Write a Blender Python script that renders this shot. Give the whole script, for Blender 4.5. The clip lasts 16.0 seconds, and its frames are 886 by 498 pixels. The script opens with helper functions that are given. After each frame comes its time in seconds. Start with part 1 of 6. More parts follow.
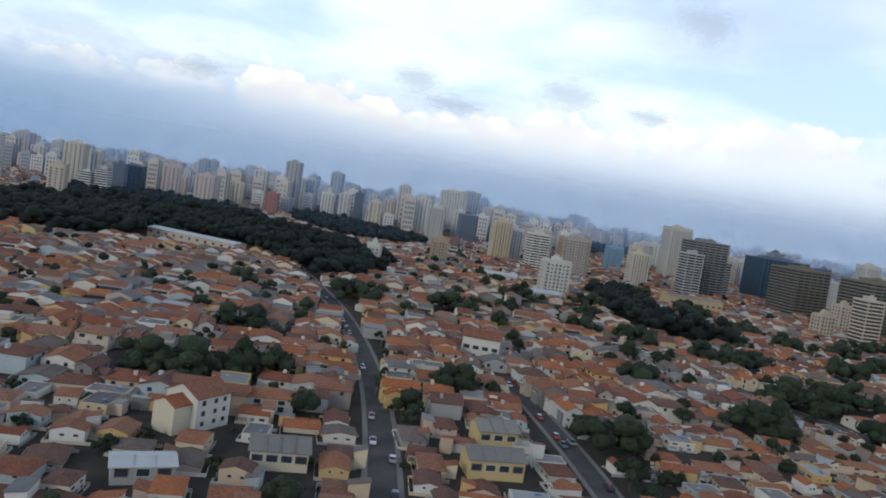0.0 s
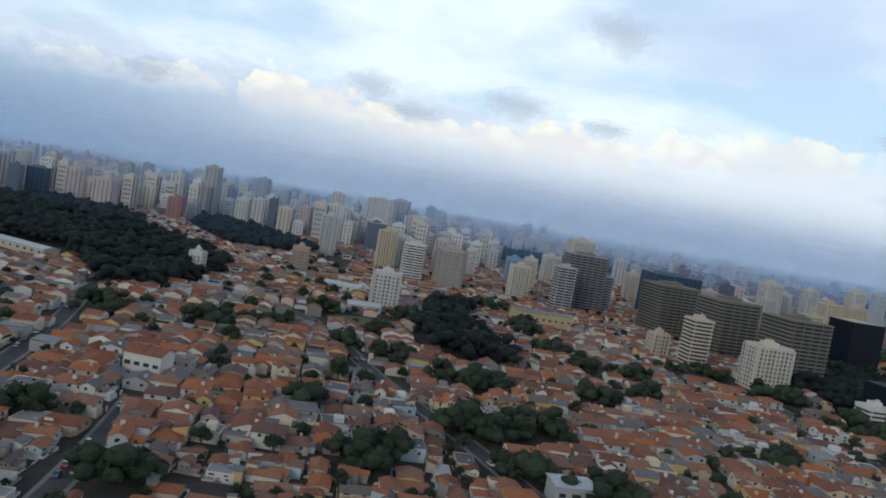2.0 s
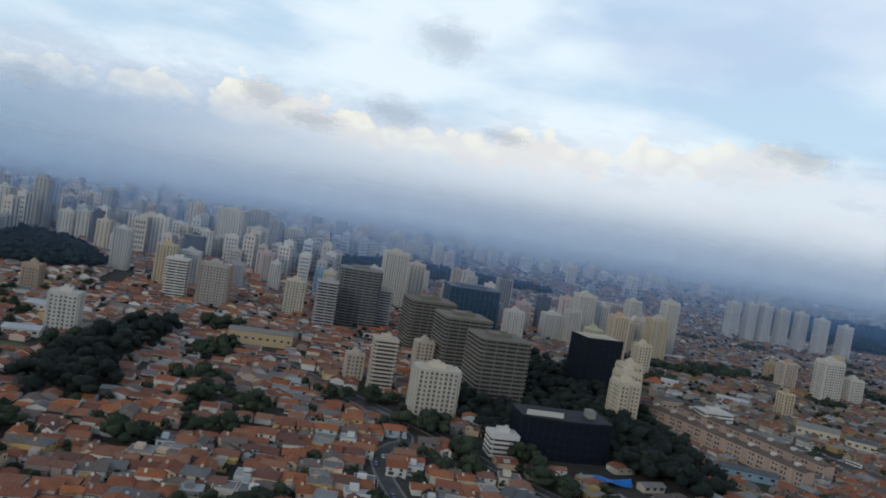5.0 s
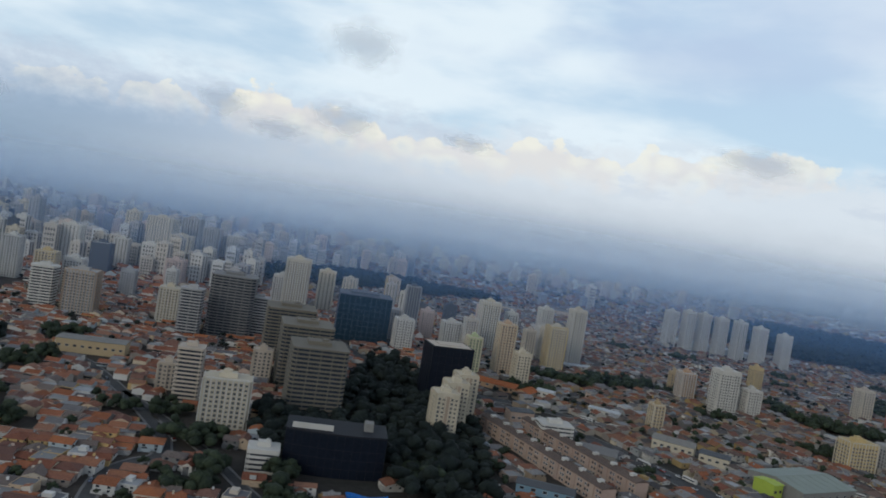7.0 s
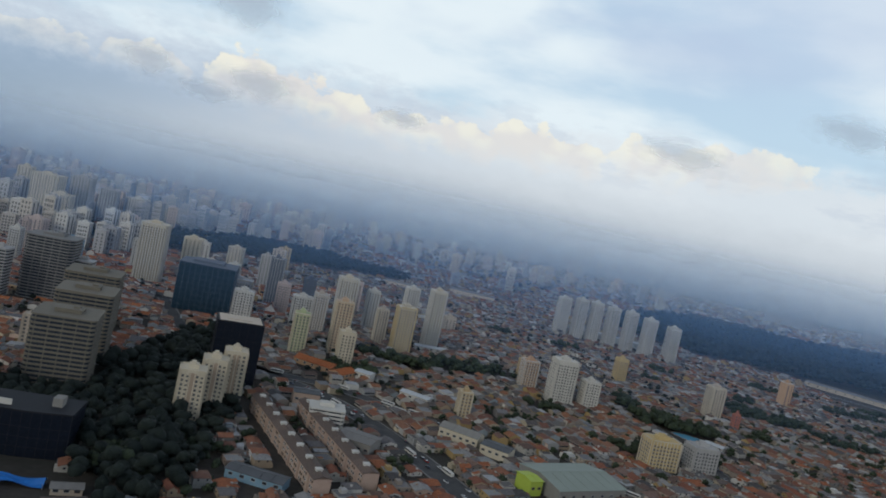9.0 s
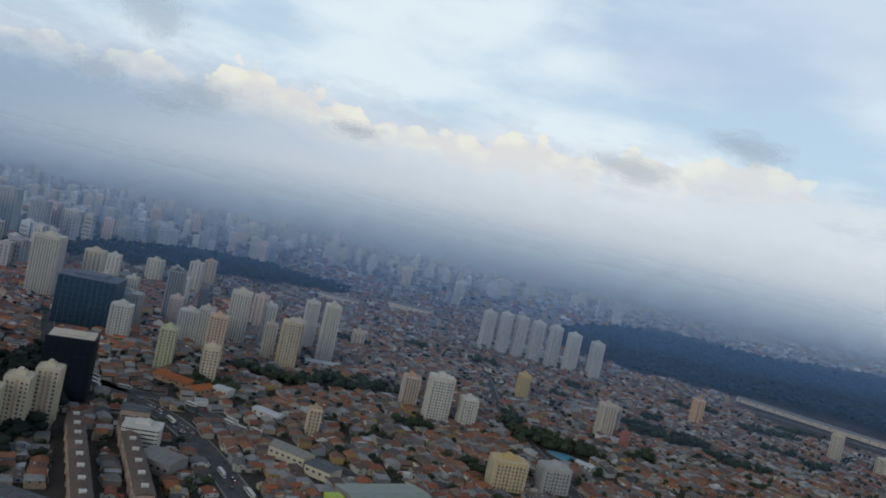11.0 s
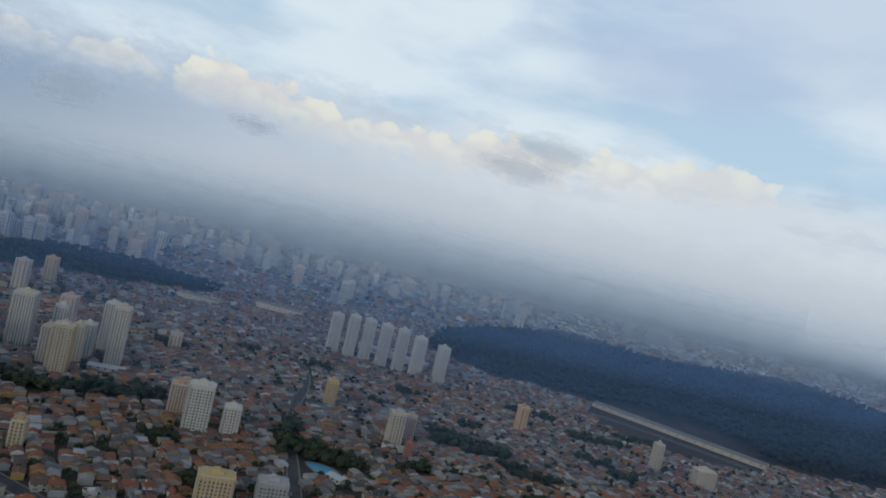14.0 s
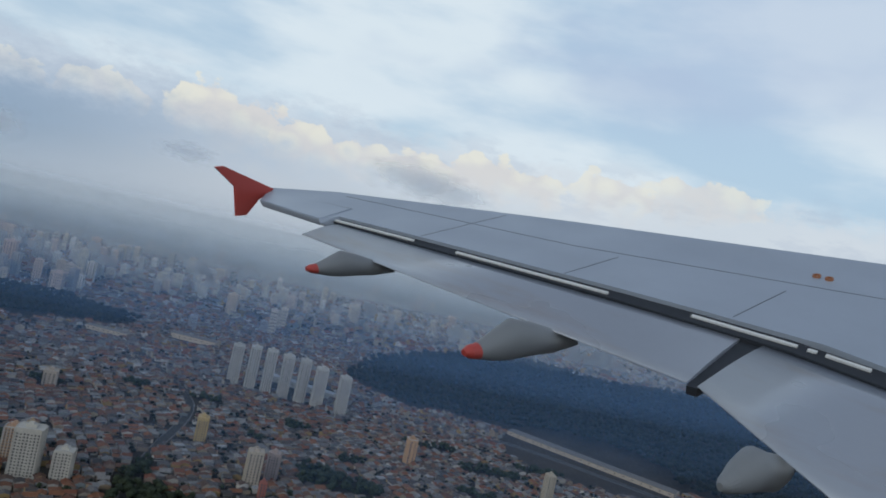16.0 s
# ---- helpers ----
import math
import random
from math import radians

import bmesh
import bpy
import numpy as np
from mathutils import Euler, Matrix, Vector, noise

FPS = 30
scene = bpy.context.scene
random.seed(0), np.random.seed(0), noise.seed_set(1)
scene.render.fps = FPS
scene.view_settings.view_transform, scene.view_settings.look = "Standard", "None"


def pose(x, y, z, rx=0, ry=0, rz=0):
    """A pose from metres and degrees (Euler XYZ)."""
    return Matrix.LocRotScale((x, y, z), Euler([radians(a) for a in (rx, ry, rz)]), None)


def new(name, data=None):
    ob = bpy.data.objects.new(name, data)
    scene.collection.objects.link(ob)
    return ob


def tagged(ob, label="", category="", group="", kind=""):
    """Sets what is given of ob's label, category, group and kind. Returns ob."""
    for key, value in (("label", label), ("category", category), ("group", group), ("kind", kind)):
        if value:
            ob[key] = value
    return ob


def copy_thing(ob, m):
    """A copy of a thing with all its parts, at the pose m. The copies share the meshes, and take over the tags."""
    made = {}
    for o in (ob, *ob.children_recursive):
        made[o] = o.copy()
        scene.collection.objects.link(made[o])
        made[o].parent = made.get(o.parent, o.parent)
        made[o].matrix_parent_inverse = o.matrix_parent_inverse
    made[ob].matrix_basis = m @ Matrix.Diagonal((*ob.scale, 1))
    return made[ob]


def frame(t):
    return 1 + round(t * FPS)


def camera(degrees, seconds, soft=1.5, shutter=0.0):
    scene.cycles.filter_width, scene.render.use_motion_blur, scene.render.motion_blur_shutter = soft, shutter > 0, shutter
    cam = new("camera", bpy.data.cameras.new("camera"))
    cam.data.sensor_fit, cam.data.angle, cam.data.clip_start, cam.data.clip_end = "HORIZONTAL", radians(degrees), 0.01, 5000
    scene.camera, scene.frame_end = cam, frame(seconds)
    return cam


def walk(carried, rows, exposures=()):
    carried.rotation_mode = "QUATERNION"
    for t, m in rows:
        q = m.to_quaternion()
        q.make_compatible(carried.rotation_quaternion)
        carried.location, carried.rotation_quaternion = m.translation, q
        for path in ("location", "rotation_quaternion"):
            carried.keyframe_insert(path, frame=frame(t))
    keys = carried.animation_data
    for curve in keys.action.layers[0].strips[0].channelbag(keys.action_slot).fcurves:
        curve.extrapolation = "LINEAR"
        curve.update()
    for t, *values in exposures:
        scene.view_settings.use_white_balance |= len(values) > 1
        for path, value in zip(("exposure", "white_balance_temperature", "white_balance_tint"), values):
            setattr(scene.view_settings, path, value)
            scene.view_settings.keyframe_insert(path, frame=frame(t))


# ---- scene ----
cam = camera(62.1, 16.0, soft=1.8)
METRES, EYE, TILT, LEAN, TURN = 560.0, 32.8, -4.0, -8.8, 0.0
ROWS = [
    (0.0, 0.0, 0.0, 0.0, 0.0, 0.0, 0.0),
    (0.5, 0.0294, 0.0042, -0.0002, -0.3, 0.74, -0.3),
    (1.0, 0.06, 0.007, 0.001, -1.19, 1.15, -0.41),
    (1.5, 0.091, 0.0097, 0.0025, -0.98, 0.7, -0.83),
    (2.0, 0.122, 0.0127, 0.0034, -0.02, 0.58, -1.1),
    (2.5, 0.1552, 0.0155, 0.0051, -0.56, -0.0, -0.86),
    (3.0, 0.1871, 0.0193, 0.0066, -2.99, -0.06, -0.82),
    (3.5, 0.2191, 0.0244, 0.0073, -2.71, 0.26, -0.92),
    (4.0, 0.2514, 0.0289, 0.0087, -2.51, 0.98, -0.65),
    (4.5, 0.2829, 0.0337, 0.0093, -2.54, 0.84, -0.5),
    (5.0, 0.3163, 0.0379, 0.012, -2.01, 1.19, -0.59),
    (7.5, 0.4712, 0.063, 0.0097, -0.56, 2.01, -0.35),
    (8.0, 0.5035, 0.0688, 0.0116, 3.33, -0.09, -1.44),
    (8.5, 0.5361, 0.0742, 0.0126, 2.83, -1.39, -4.72),
    (9.0, 0.5691, 0.0792, 0.0126, -2.95, 0.29, -3.49),
    (11.5, 0.7075, 0.0837, 0.0256, -3.15, 1.39, -3.86),
    (12.0, 0.736, 0.0864, 0.0299, -4.06, 1.74, -4.09),
    (12.5, 0.7654, 0.0892, 0.0339, -3.99, 2.19, -4.17),
    (13.0, 0.7975, 0.0907, 0.0346, -4.68, 1.96, -4.1),
    (13.5, 0.8277, 0.0924, 0.039, -5.54, 1.57, -4.31),
    (14.0, 0.8598, 0.0937, 0.0406, -5.34, 1.17, -4.57),
    (14.5, 0.8899, 0.0969, 0.0436, -5.54, 1.01, -4.52),
    (15.0, 0.9213, 0.0999, 0.047, -5.74, 1.47, -4.35),
    (15.5, 0.955, 0.1031, 0.0509, -6.04, 2.25, -4.06),
    (16.0, 0.9876, 0.1029, 0.0581, -5.96, 2.84, -3.54),
]
walk(cam, [(t, pose(0, 0, EYE, TILT, LEAN, TURN) @ pose(METRES * x, METRES * y, METRES * z, 90 + pitch, roll, yaw)) for t, x, y, z, yaw, pitch, roll in ROWS],
     exposures=((0.0, 0.25, 6020, 7), (1.5, 0.12, 5990, 6), (3.0, 0.05, 6020, 6), (7.5, -0.12, 6120, 6), (9.0, -0.12, 6220, 6), (12.5, -0.23, 6050, 6), (14.0, -0.27, 6050, 6), (16.0, -0.28, 6050, 6)))

# ---- daylight: hazy late afternoon, broken cloud ----
SUN_AZ, SUN_EL = radians(215), radians(24)   # the sun stands behind the camera's side of the city


def node(tree, kind, x=0, y=0, **values):
    n = tree.nodes.new(kind)
    n.location = (x, y)
    for key, value in values.items():
        if key in n.inputs:
            n.inputs[key].default_value = value
    return n


def ramp(tree, stops, mode="LINEAR"):
    n = tree.nodes.new("ShaderNodeValToRGB")
    n.color_ramp.interpolation = mode
    els = n.color_ramp.elements
    while len(els) < len(stops):
        els.new(0.5)
    for e, (p, c) in zip(els, stops):
        e.position, e.color = p, (*c, 1)
    return n


def maths(tree, op, a, b=None, clamp=False):
    n = tree.nodes.new("ShaderNodeMath")
    n.operation, n.use_clamp = op, clamp
    for i, v in ((0, a), (1, b)):
        if v is None:
            continue
        if isinstance(v, (int, float)):
            n.inputs[i].default_value = v
        else:
            tree.links.new(v, n.inputs[i])
    return n.outputs[0]


def mixcol(tree, fac, a, b, blend="MIX"):
    n = tree.nodes.new("ShaderNodeMix")
    n.data_type, n.blend_type = "RGBA", blend
    for i, v in ((0, fac), (6, a), (7, b)):
        if isinstance(v, (int, float)):
            n.inputs[i].default_value = v
        elif isinstance(v, tuple):
            n.inputs[i].default_value = (*v, 1)
        else:
            tree.links.new(v, n.inputs[i])
    return n.outputs[2]


def make_world():
    world = bpy.data.worlds.new("sky")
    scene.world = world
    world.use_nodes = True
    t = world.node_tree
    t.nodes.clear()
    out = t.nodes.new("ShaderNodeOutputWorld")
    bg = t.nodes.new("ShaderNodeBackground")
    t.links.new(bg.outputs[0], out.inputs[0])
    sky = t.nodes.new("ShaderNodeTexSky")
    sky.sky_type, sky.sun_disc = "NISHITA", False
    sky.sun_elevation, sky.sun_rotation = SUN_EL, SUN_AZ
    sky.air_density, sky.dust_density = 1.2, 2.5
    co = t.nodes.new("ShaderNodeTexCoord")
    sep = t.nodes.new("ShaderNodeSeparateXYZ")
    t.links.new(co.outputs["Generated"], sep.inputs[0])
    up = sep.outputs[2]
    skycol = mixcol(t, 1.0, sky.outputs[0], (0.10, 0.10, 0.10), "MULTIPLY")
    # bearing and height in degrees
    az = maths(t, "MULTIPLY", maths(t, "ARCTAN2", sep.outputs[0], sep.outputs[1]), 57.296)
    el = maths(t, "MULTIPLY", maths(t, "ARCSINE", up), 57.296)

    def coords(ka, ke, seed):
        n = t.nodes.new("ShaderNodeCombineXYZ")
        t.links.new(maths(t, "MULTIPLY", az, ka), n.inputs[0])
        t.links.new(maths(t, "MULTIPLY", el, ke), n.inputs[1])
        n.inputs[2].default_value = seed
        return n.outputs[0]

    def fbm(ka, ke, seed, detail=5, rough=0.55):
        n = node(t, "ShaderNodeTexNoise", Scale=1.0, Detail=detail, Roughness=rough)
        t.links.new(coords(ka, ke, seed), n.inputs["Vector"])
        return n.outputs[0]

    def smooth(v, lo, hi):
        r = t.nodes.new("ShaderNodeMapRange")
        r.interpolation_type = "SMOOTHSTEP"
        r.inputs[1].default_value, r.inputs[2].default_value = min(lo, hi), max(lo, hi)
        if lo > hi:
            r.inputs[3].default_value, r.inputs[4].default_value = 1, 0
        t.links.new(v, r.inputs[0])
        return r.outputs[0]

    # bearings and heights stirred by noise, so that no edge runs even
    eln = maths(t, "ADD", el, maths(t, "MULTIPLY", maths(t, "SUBTRACT", fbm(0.45, 0.7, 9.0, 7, 0.66), 0.5), 4.2))

    # high veil: pale blue gaps and white sheets
    veil = smooth(fbm(0.055, 0.16, 1.5, 5, 0.5), 0.36, 0.60)
    col = mixcol(t, veil, mixcol(t, 0.25, (0.66, 0.81, 0.97), skycol), (0.88, 0.94, 0.98))
    grey = maths(t, "MULTIPLY", smooth(fbm(0.05, 0.10, 7.7, 4, 0.5), 0.50, 0.68), smooth(el, 9.0, 16.0))
    col = mixcol(t, maths(t, "MULTIPLY", grey, 0.7), col, (0.52, 0.62, 0.80))
    side = maths(t, "MULTIPLY", smooth(az, 8.0, 24.0), smooth(el, 11.0, 17.0))
    col = mixcol(t, maths(t, "MULTIPLY", side, 0.6), col, (0.60, 0.68, 0.84))
    # the belt of far heaped cloud and the pale sheet under it
    belt = smooth(eln, 8.6, 6.2)
    col = mixcol(t, maths(t, "MULTIPLY", belt, 0.8), col, mixcol(t, smooth(az, -12.0, 10.0), (0.64, 0.69, 0.78), (0.82, 0.83, 0.86)))
    lump = t.nodes.new("ShaderNodeTexVoronoi")
    lump.feature = "SMOOTH_F1"
    lump.inputs["Scale"].default_value, lump.inputs["Smoothness"].default_value = 1.0, 0.25
    t.links.new(coords(0.48, 0.62, 4.0), lump.inputs["Vector"])
    billow = maths(t, "SUBTRACT", lump.outputs["Distance"], 0.4)
    curl = maths(t, "MULTIPLY", maths(t, "SUBTRACT", fbm(0.6, 0.75, 12.0, 5, 0.58), 0.5), 2.4)
    elc = maths(t, "ADD", el, maths(t, "ADD", maths(t, "MULTIPLY", billow, 1.5), curl))
    azc = maths(t, "ADD", az, maths(t, "MULTIPLY", maths(t, "SUBTRACT", fbm(0.5, 0.6, 3.0, 5, 0.6), 0.5), 4.5))
    heap = None
    for a, e, wa, we, k in ((-27, 5.2, 3.5, 1.2, 0.5), (-20.5, 5.5, 3.4, 1.4, 0.6), (-13.6, 5.7, 3.2, 2.5, 1.0), (-9.8, 5.6, 2.8, 2.2, 1.0), (-6.4, 5.1, 3.2, 1.9, 0.95), (-2.0, 5.0, 3.6, 1.6, 0.8), (2.8, 5.2, 3.8, 1.7, 0.85), (7.8, 5.8, 3.4, 1.9, 0.9), (12.0, 5.8, 2.6, 1.5, 0.8), (17.5, 6.4, 3.6, 1.8, 0.8), (24.0, 7.3, 4.8, 1.8, 0.8)):
        u = maths(t, "DIVIDE", maths(t, "SUBTRACT", azc, a), wa)
        v = maths(t, "DIVIDE", maths(t, "SUBTRACT", elc, e), we)
        r2 = maths(t, "ADD", maths(t, "MULTIPLY", u, u), maths(t, "MULTIPLY", v, v))
        one = maths(t, "MULTIPLY", maths(t, "MULTIPLY", smooth(r2, 1.0, 0.72), smooth(v, -1.05, 0.55)), k)
        heap = one if heap is None else maths(t, "MAXIMUM", heap, one)
    shade = smooth(maths(t, "ADD", billow, maths(t, "MULTIPLY", curl, 0.25)), 0.28, -0.15)
    under = maths(t, "MULTIPLY", smooth(fbm(0.20, 0.5, 31.0, 5, 0.6), 0.48, 0.64), maths(t, "MULTIPLY", smooth(el, 3.5, 5.5), smooth(el, 10.0, 8.0)))
    col = mixcol(t, maths(t, "MULTIPLY", under, 0.30), col, (0.52, 0.58, 0.70))
    col = mixcol(t, maths(t, "MULTIPLY", heap, 0.92), col, mixcol(t, shade, (0.86, 0.80, 0.76), (1.0, 0.93, 0.79)))
    # the blue-grey bank of haze, thickest to the left and low down
    bank = maths(t, "MULTIPLY", smooth(eln, 7.2, 3.4), smooth(az, 0.0, -26.0))
    col = mixcol(t, maths(t, "MULTIPLY", bank, 0.88), col, (0.37, 0.465, 0.60))
    low = smooth(eln, 5.2, 0.3)
    col = mixcol(t, maths(t, "MULTIPLY", low, 0.8), col, mixcol(t, smooth(az, -29.0, -9.0), (0.31, 0.405, 0.525), (0.66, 0.685, 0.725)))
    # unseen sky overhead darkened to grey, added to cut the light on the ground
    over = smooth(up, 0.40, 0.75)
    col = mixcol(t, maths(t, "MULTIPLY", over, 0.9), col, (0.17, 0.21, 0.30))
    t.links.new(col, bg.inputs[0])
    bg.inputs[1].default_value = 1.0
    return world


make_world()
sun = new("sun", bpy.data.lights.new("sun", "SUN"))
sun.data.energy, sun.data.angle, sun.data.color = 0.68, radians(14), (1.0, 0.90, 0.76)
sun.matrix_basis = Matrix.Translation((0, 0, 400)) @ Vector((math.sin(SUN_AZ) * math.cos(SUN_EL), math.cos(SUN_AZ) * math.cos(SUN_EL), math.sin(SUN_EL))).to_track_quat("Z", "Y").to_matrix().to_4x4()

# ---- materials ----
def material(name, rough=0.8, metallic=0.0, spec=0.3):
    m = bpy.data.materials.new(name)
    m.use_nodes = True
    b = m.node_tree.nodes["Principled BSDF"]
    b.inputs["Roughness"].default_value, b.inputs["Metallic"].default_value = rough, metallic
    b.inputs["Specular IOR Level"].default_value = spec
    return m, m.node_tree, b


def noise_at(t, scale, detail=4, rough=0.55, vec=None, dist=0.0):
    n = node(t, "ShaderNodeTexNoise", Scale=scale, Detail=detail, Roughness=rough, Distortion=dist)
    if vec is None:
        g = t.nodes.new("ShaderNodeNewGeometry")
        vec = g.outputs["Position"]
    t.links.new(vec, n.inputs["Vector"])
    return n.outputs[0]


def bump(t, b, height, strength=0.3, distance=0.05):
    n = t.nodes.new("ShaderNodeBump")
    n.inputs["Strength"].default_value, n.inputs["Distance"].default_value = strength, distance
    t.links.new(height, n.inputs["Height"])
    t.links.new(n.outputs[0], b.inputs["Normal"])


def chance(t, island):
    if island:
        a = t.nodes.new("ShaderNodeAttribute")
        a.attribute_name = "tone"
        return a.outputs["Fac"]
    return t.nodes.new("ShaderNodeObjectInfo").outputs["Random"]


def painted(name, colours, rough=0.8, island=False, dirt=0.35, grain=14.0, stain=0.9):
    """Paint or plaster of one of several colours, with streaks, stains and fine grain."""
    m, t, b = material(name, rough)
    n = len(colours)
    r = ramp(t, [(i / n, c) for i, c in enumerate(colours)], "CONSTANT")
    t.links.new(chance(t, island), r.inputs[0])
    big = noise_at(t, stain, 5, 0.6)
    fine = noise_at(t, grain, 3, 0.6)
    col = mixcol(t, maths(t, "MULTIPLY", big, dirt), r.outputs[0], mixcol(t, 1.0, r.outputs[0], (0.45, 0.42, 0.38), "MULTIPLY"))
    col = mixcol(t, 0.25, col, mixcol(t, 1.0, col, fine, "MULTIPLY"))
    t.links.new(col, b.inputs["Base Color"])
    bump(t, b, fine, 0.15, 0.02)
    return m


def tiled_roof(name, colours, island=False):
    """Clay tile: weathered colour, blotches of lichen and soot, and the run of the tiles as relief."""
    m, t, b = material(name, 0.85, spec=0.2)
    n = len(colours)
    r = ramp(t, [(i / n, c) for i, c in enumerate(colours)], "CONSTANT")
    t.links.new(maths(t, "FRACT", maths(t, "MULTIPLY", chance(t, island), 23.7)), r.inputs[0])
    big = noise_at(t, 0.5, 5, 0.65)
    mid = noise_at(t, 3.5, 4, 0.7)
    col = mixcol(t, maths(t, "MULTIPLY", big, 0.55), r.outputs[0], mixcol(t, 1.0, r.outputs[0], (0.42, 0.40, 0.40), "MULTIPLY"))
    rr = ramp(t, [(0.30, (0.42, 0.42, 0.44)), (0.52, (0.95, 0.95, 0.95)), (0.72, (1.45, 1.4, 1.35))])
    t.links.new(mid, rr.inputs[0])
    col = mixcol(t, 0.8, col, mixcol(t, 1.0, col, rr.outputs[0], "MULTIPLY"))
    t.links.new(col, b.inputs["Base Color"])
    tc = t.nodes.new("ShaderNodeTexCoord")
    w = node(t, "ShaderNodeTexWave", Scale=2.2, Distortion=0.4)
    w.bands_direction = "X"
    t.links.new(tc.outputs["Object"] if not island else t.nodes.new("ShaderNodeNewGeometry").outputs["Position"], w.inputs["Vector"])
    bump(t, b, maths(t, "ADD", w.outputs["Fac"], mid), 0.5, 0.06)
    return m


CLAY = [(0.36, 0.135, 0.068), (0.26, 0.10, 0.060), (0.36, 0.16, 0.090), (0.20, 0.095, 0.070), (0.30, 0.135, 0.085), (0.25, 0.13, 0.095), (0.42, 0.155, 0.066), (0.18, 0.10, 0.080), (0.20, 0.16, 0.14), (0.29, 0.12, 0.072), (0.33, 0.17, 0.11)]
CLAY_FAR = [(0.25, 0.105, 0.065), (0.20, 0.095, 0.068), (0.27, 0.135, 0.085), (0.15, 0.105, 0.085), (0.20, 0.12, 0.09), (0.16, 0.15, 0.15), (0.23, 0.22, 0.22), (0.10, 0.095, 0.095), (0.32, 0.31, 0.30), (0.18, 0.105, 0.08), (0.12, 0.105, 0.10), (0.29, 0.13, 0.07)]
WALLS = [(0.64, 0.56, 0.46), (0.76, 0.74, 0.70), (0.60, 0.46, 0.32), (0.68, 0.58, 0.42), (0.48, 0.41, 0.35), (0.72, 0.66, 0.58), (0.64, 0.45, 0.20), (0.40, 0.39, 0.38), (0.64, 0.49, 0.40), (0.54, 0.54, 0.53), (0.74, 0.70, 0.62), (0.46, 0.52, 0.55)]
M_CLAY = tiled_roof("clay_tile", CLAY)
M_CLAY_FAR = tiled_roof("clay_tile_massed", CLAY_FAR, True)
M_WALL = painted("house_plaster", WALLS)
M_WALL_FAR = painted("house_plaster_massed", WALLS + [(0.66, 0.65, 0.62), (0.24, 0.23, 0.22), (0.30, 0.26, 0.23)], island=True)
# WALLS cut to 0.6: lower brightness of the eastern and far streets, put into paint.
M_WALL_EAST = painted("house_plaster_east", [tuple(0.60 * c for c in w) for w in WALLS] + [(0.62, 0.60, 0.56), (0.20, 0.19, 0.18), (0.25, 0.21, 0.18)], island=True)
M_SHEET = painted("fibre_cement_roof", [(0.17, 0.17, 0.18), (0.22, 0.21, 0.21), (0.28, 0.28, 0.28), (0.13, 0.12, 0.12), (0.40, 0.41, 0.42)], 0.7, dirt=0.6)
M_CLAY_MID = tiled_roof("clay_tile_rows", CLAY + [(0.20, 0.19, 0.19), (0.31, 0.115, 0.055)], True)
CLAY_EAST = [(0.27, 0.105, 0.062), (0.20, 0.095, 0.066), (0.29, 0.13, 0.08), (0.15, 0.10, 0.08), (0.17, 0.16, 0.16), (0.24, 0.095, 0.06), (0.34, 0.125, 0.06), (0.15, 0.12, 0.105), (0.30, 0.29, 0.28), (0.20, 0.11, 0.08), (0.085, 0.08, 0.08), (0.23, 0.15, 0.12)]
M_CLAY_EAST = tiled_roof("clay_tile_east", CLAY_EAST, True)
M_SHEET_FAR = painted("fibre_cement_massed", [(0.17, 0.17, 0.18), (0.22, 0.21, 0.21), (0.28, 0.28, 0.28), (0.13, 0.12, 0.12), (0.42, 0.43, 0.44)], 0.7, island=True, dirt=0.6)
M_CONC = painted("weathered_concrete", [(0.30, 0.29, 0.27), (0.25, 0.24, 0.23)], 0.9, dirt=0.6)
M_FRAME = painted("window_frame_paint", [(0.60, 0.60, 0.58), (0.30, 0.22, 0.16), (0.45, 0.45, 0.45)], 0.5)
M_DOOR = painted("door_paint", [(0.22, 0.12, 0.07), (0.32, 0.32, 0.33), (0.12, 0.16, 0.2)], 0.5)


def glass_mat(name, colour, rough=0.12, spec=0.6):
    m, t, b = material(name, rough, spec=spec)
    n = noise_at(t, 1.4, 2, 0.5)
    col = mixcol(t, n, tuple(c * 0.5 for c in colour), tuple(min(1, c * 1.6) for c in colour))
    t.links.new(col, b.inputs["Base Color"])
    return m


M_GLASS = glass_mat("dark_window_glass", (0.035, 0.042, 0.055))
M_TOWERGLASS = glass_mat("tower_window_glass", (0.085, 0.088, 0.095), 0.3, 0.4)
M_BLUEGLASS = glass_mat("blue_curtain_glass", (0.012, 0.028, 0.040), 0.3, 0.18)
M_BLACKGLASS = glass_mat("black_curtain_glass", (0.008, 0.011, 0.019), 0.35, 0.15)


def ground_mat():
    m, t, b = material("built_up_ground", 0.95, spec=0.1)
    a = noise_at(t, 0.02, 6, 0.65)
    c = noise_at(t, 0.35, 5, 0.7)
    r = ramp(t, [(0.30, (0.05, 0.055, 0.045)), (0.45, (0.075, 0.068, 0.06)), (0.60, (0.10, 0.085, 0.072)), (0.72, (0.06, 0.065, 0.05))])
    t.links.new(a, r.inputs[0])
    col = mixcol(t, 0.7, r.outputs[0], mixcol(t, 1.0, r.outputs[0], c, "MULTIPLY"))
    t.links.new(col, b.inputs["Base Color"])
    bump(t, b, c, 0.4, 0.3)
    return m


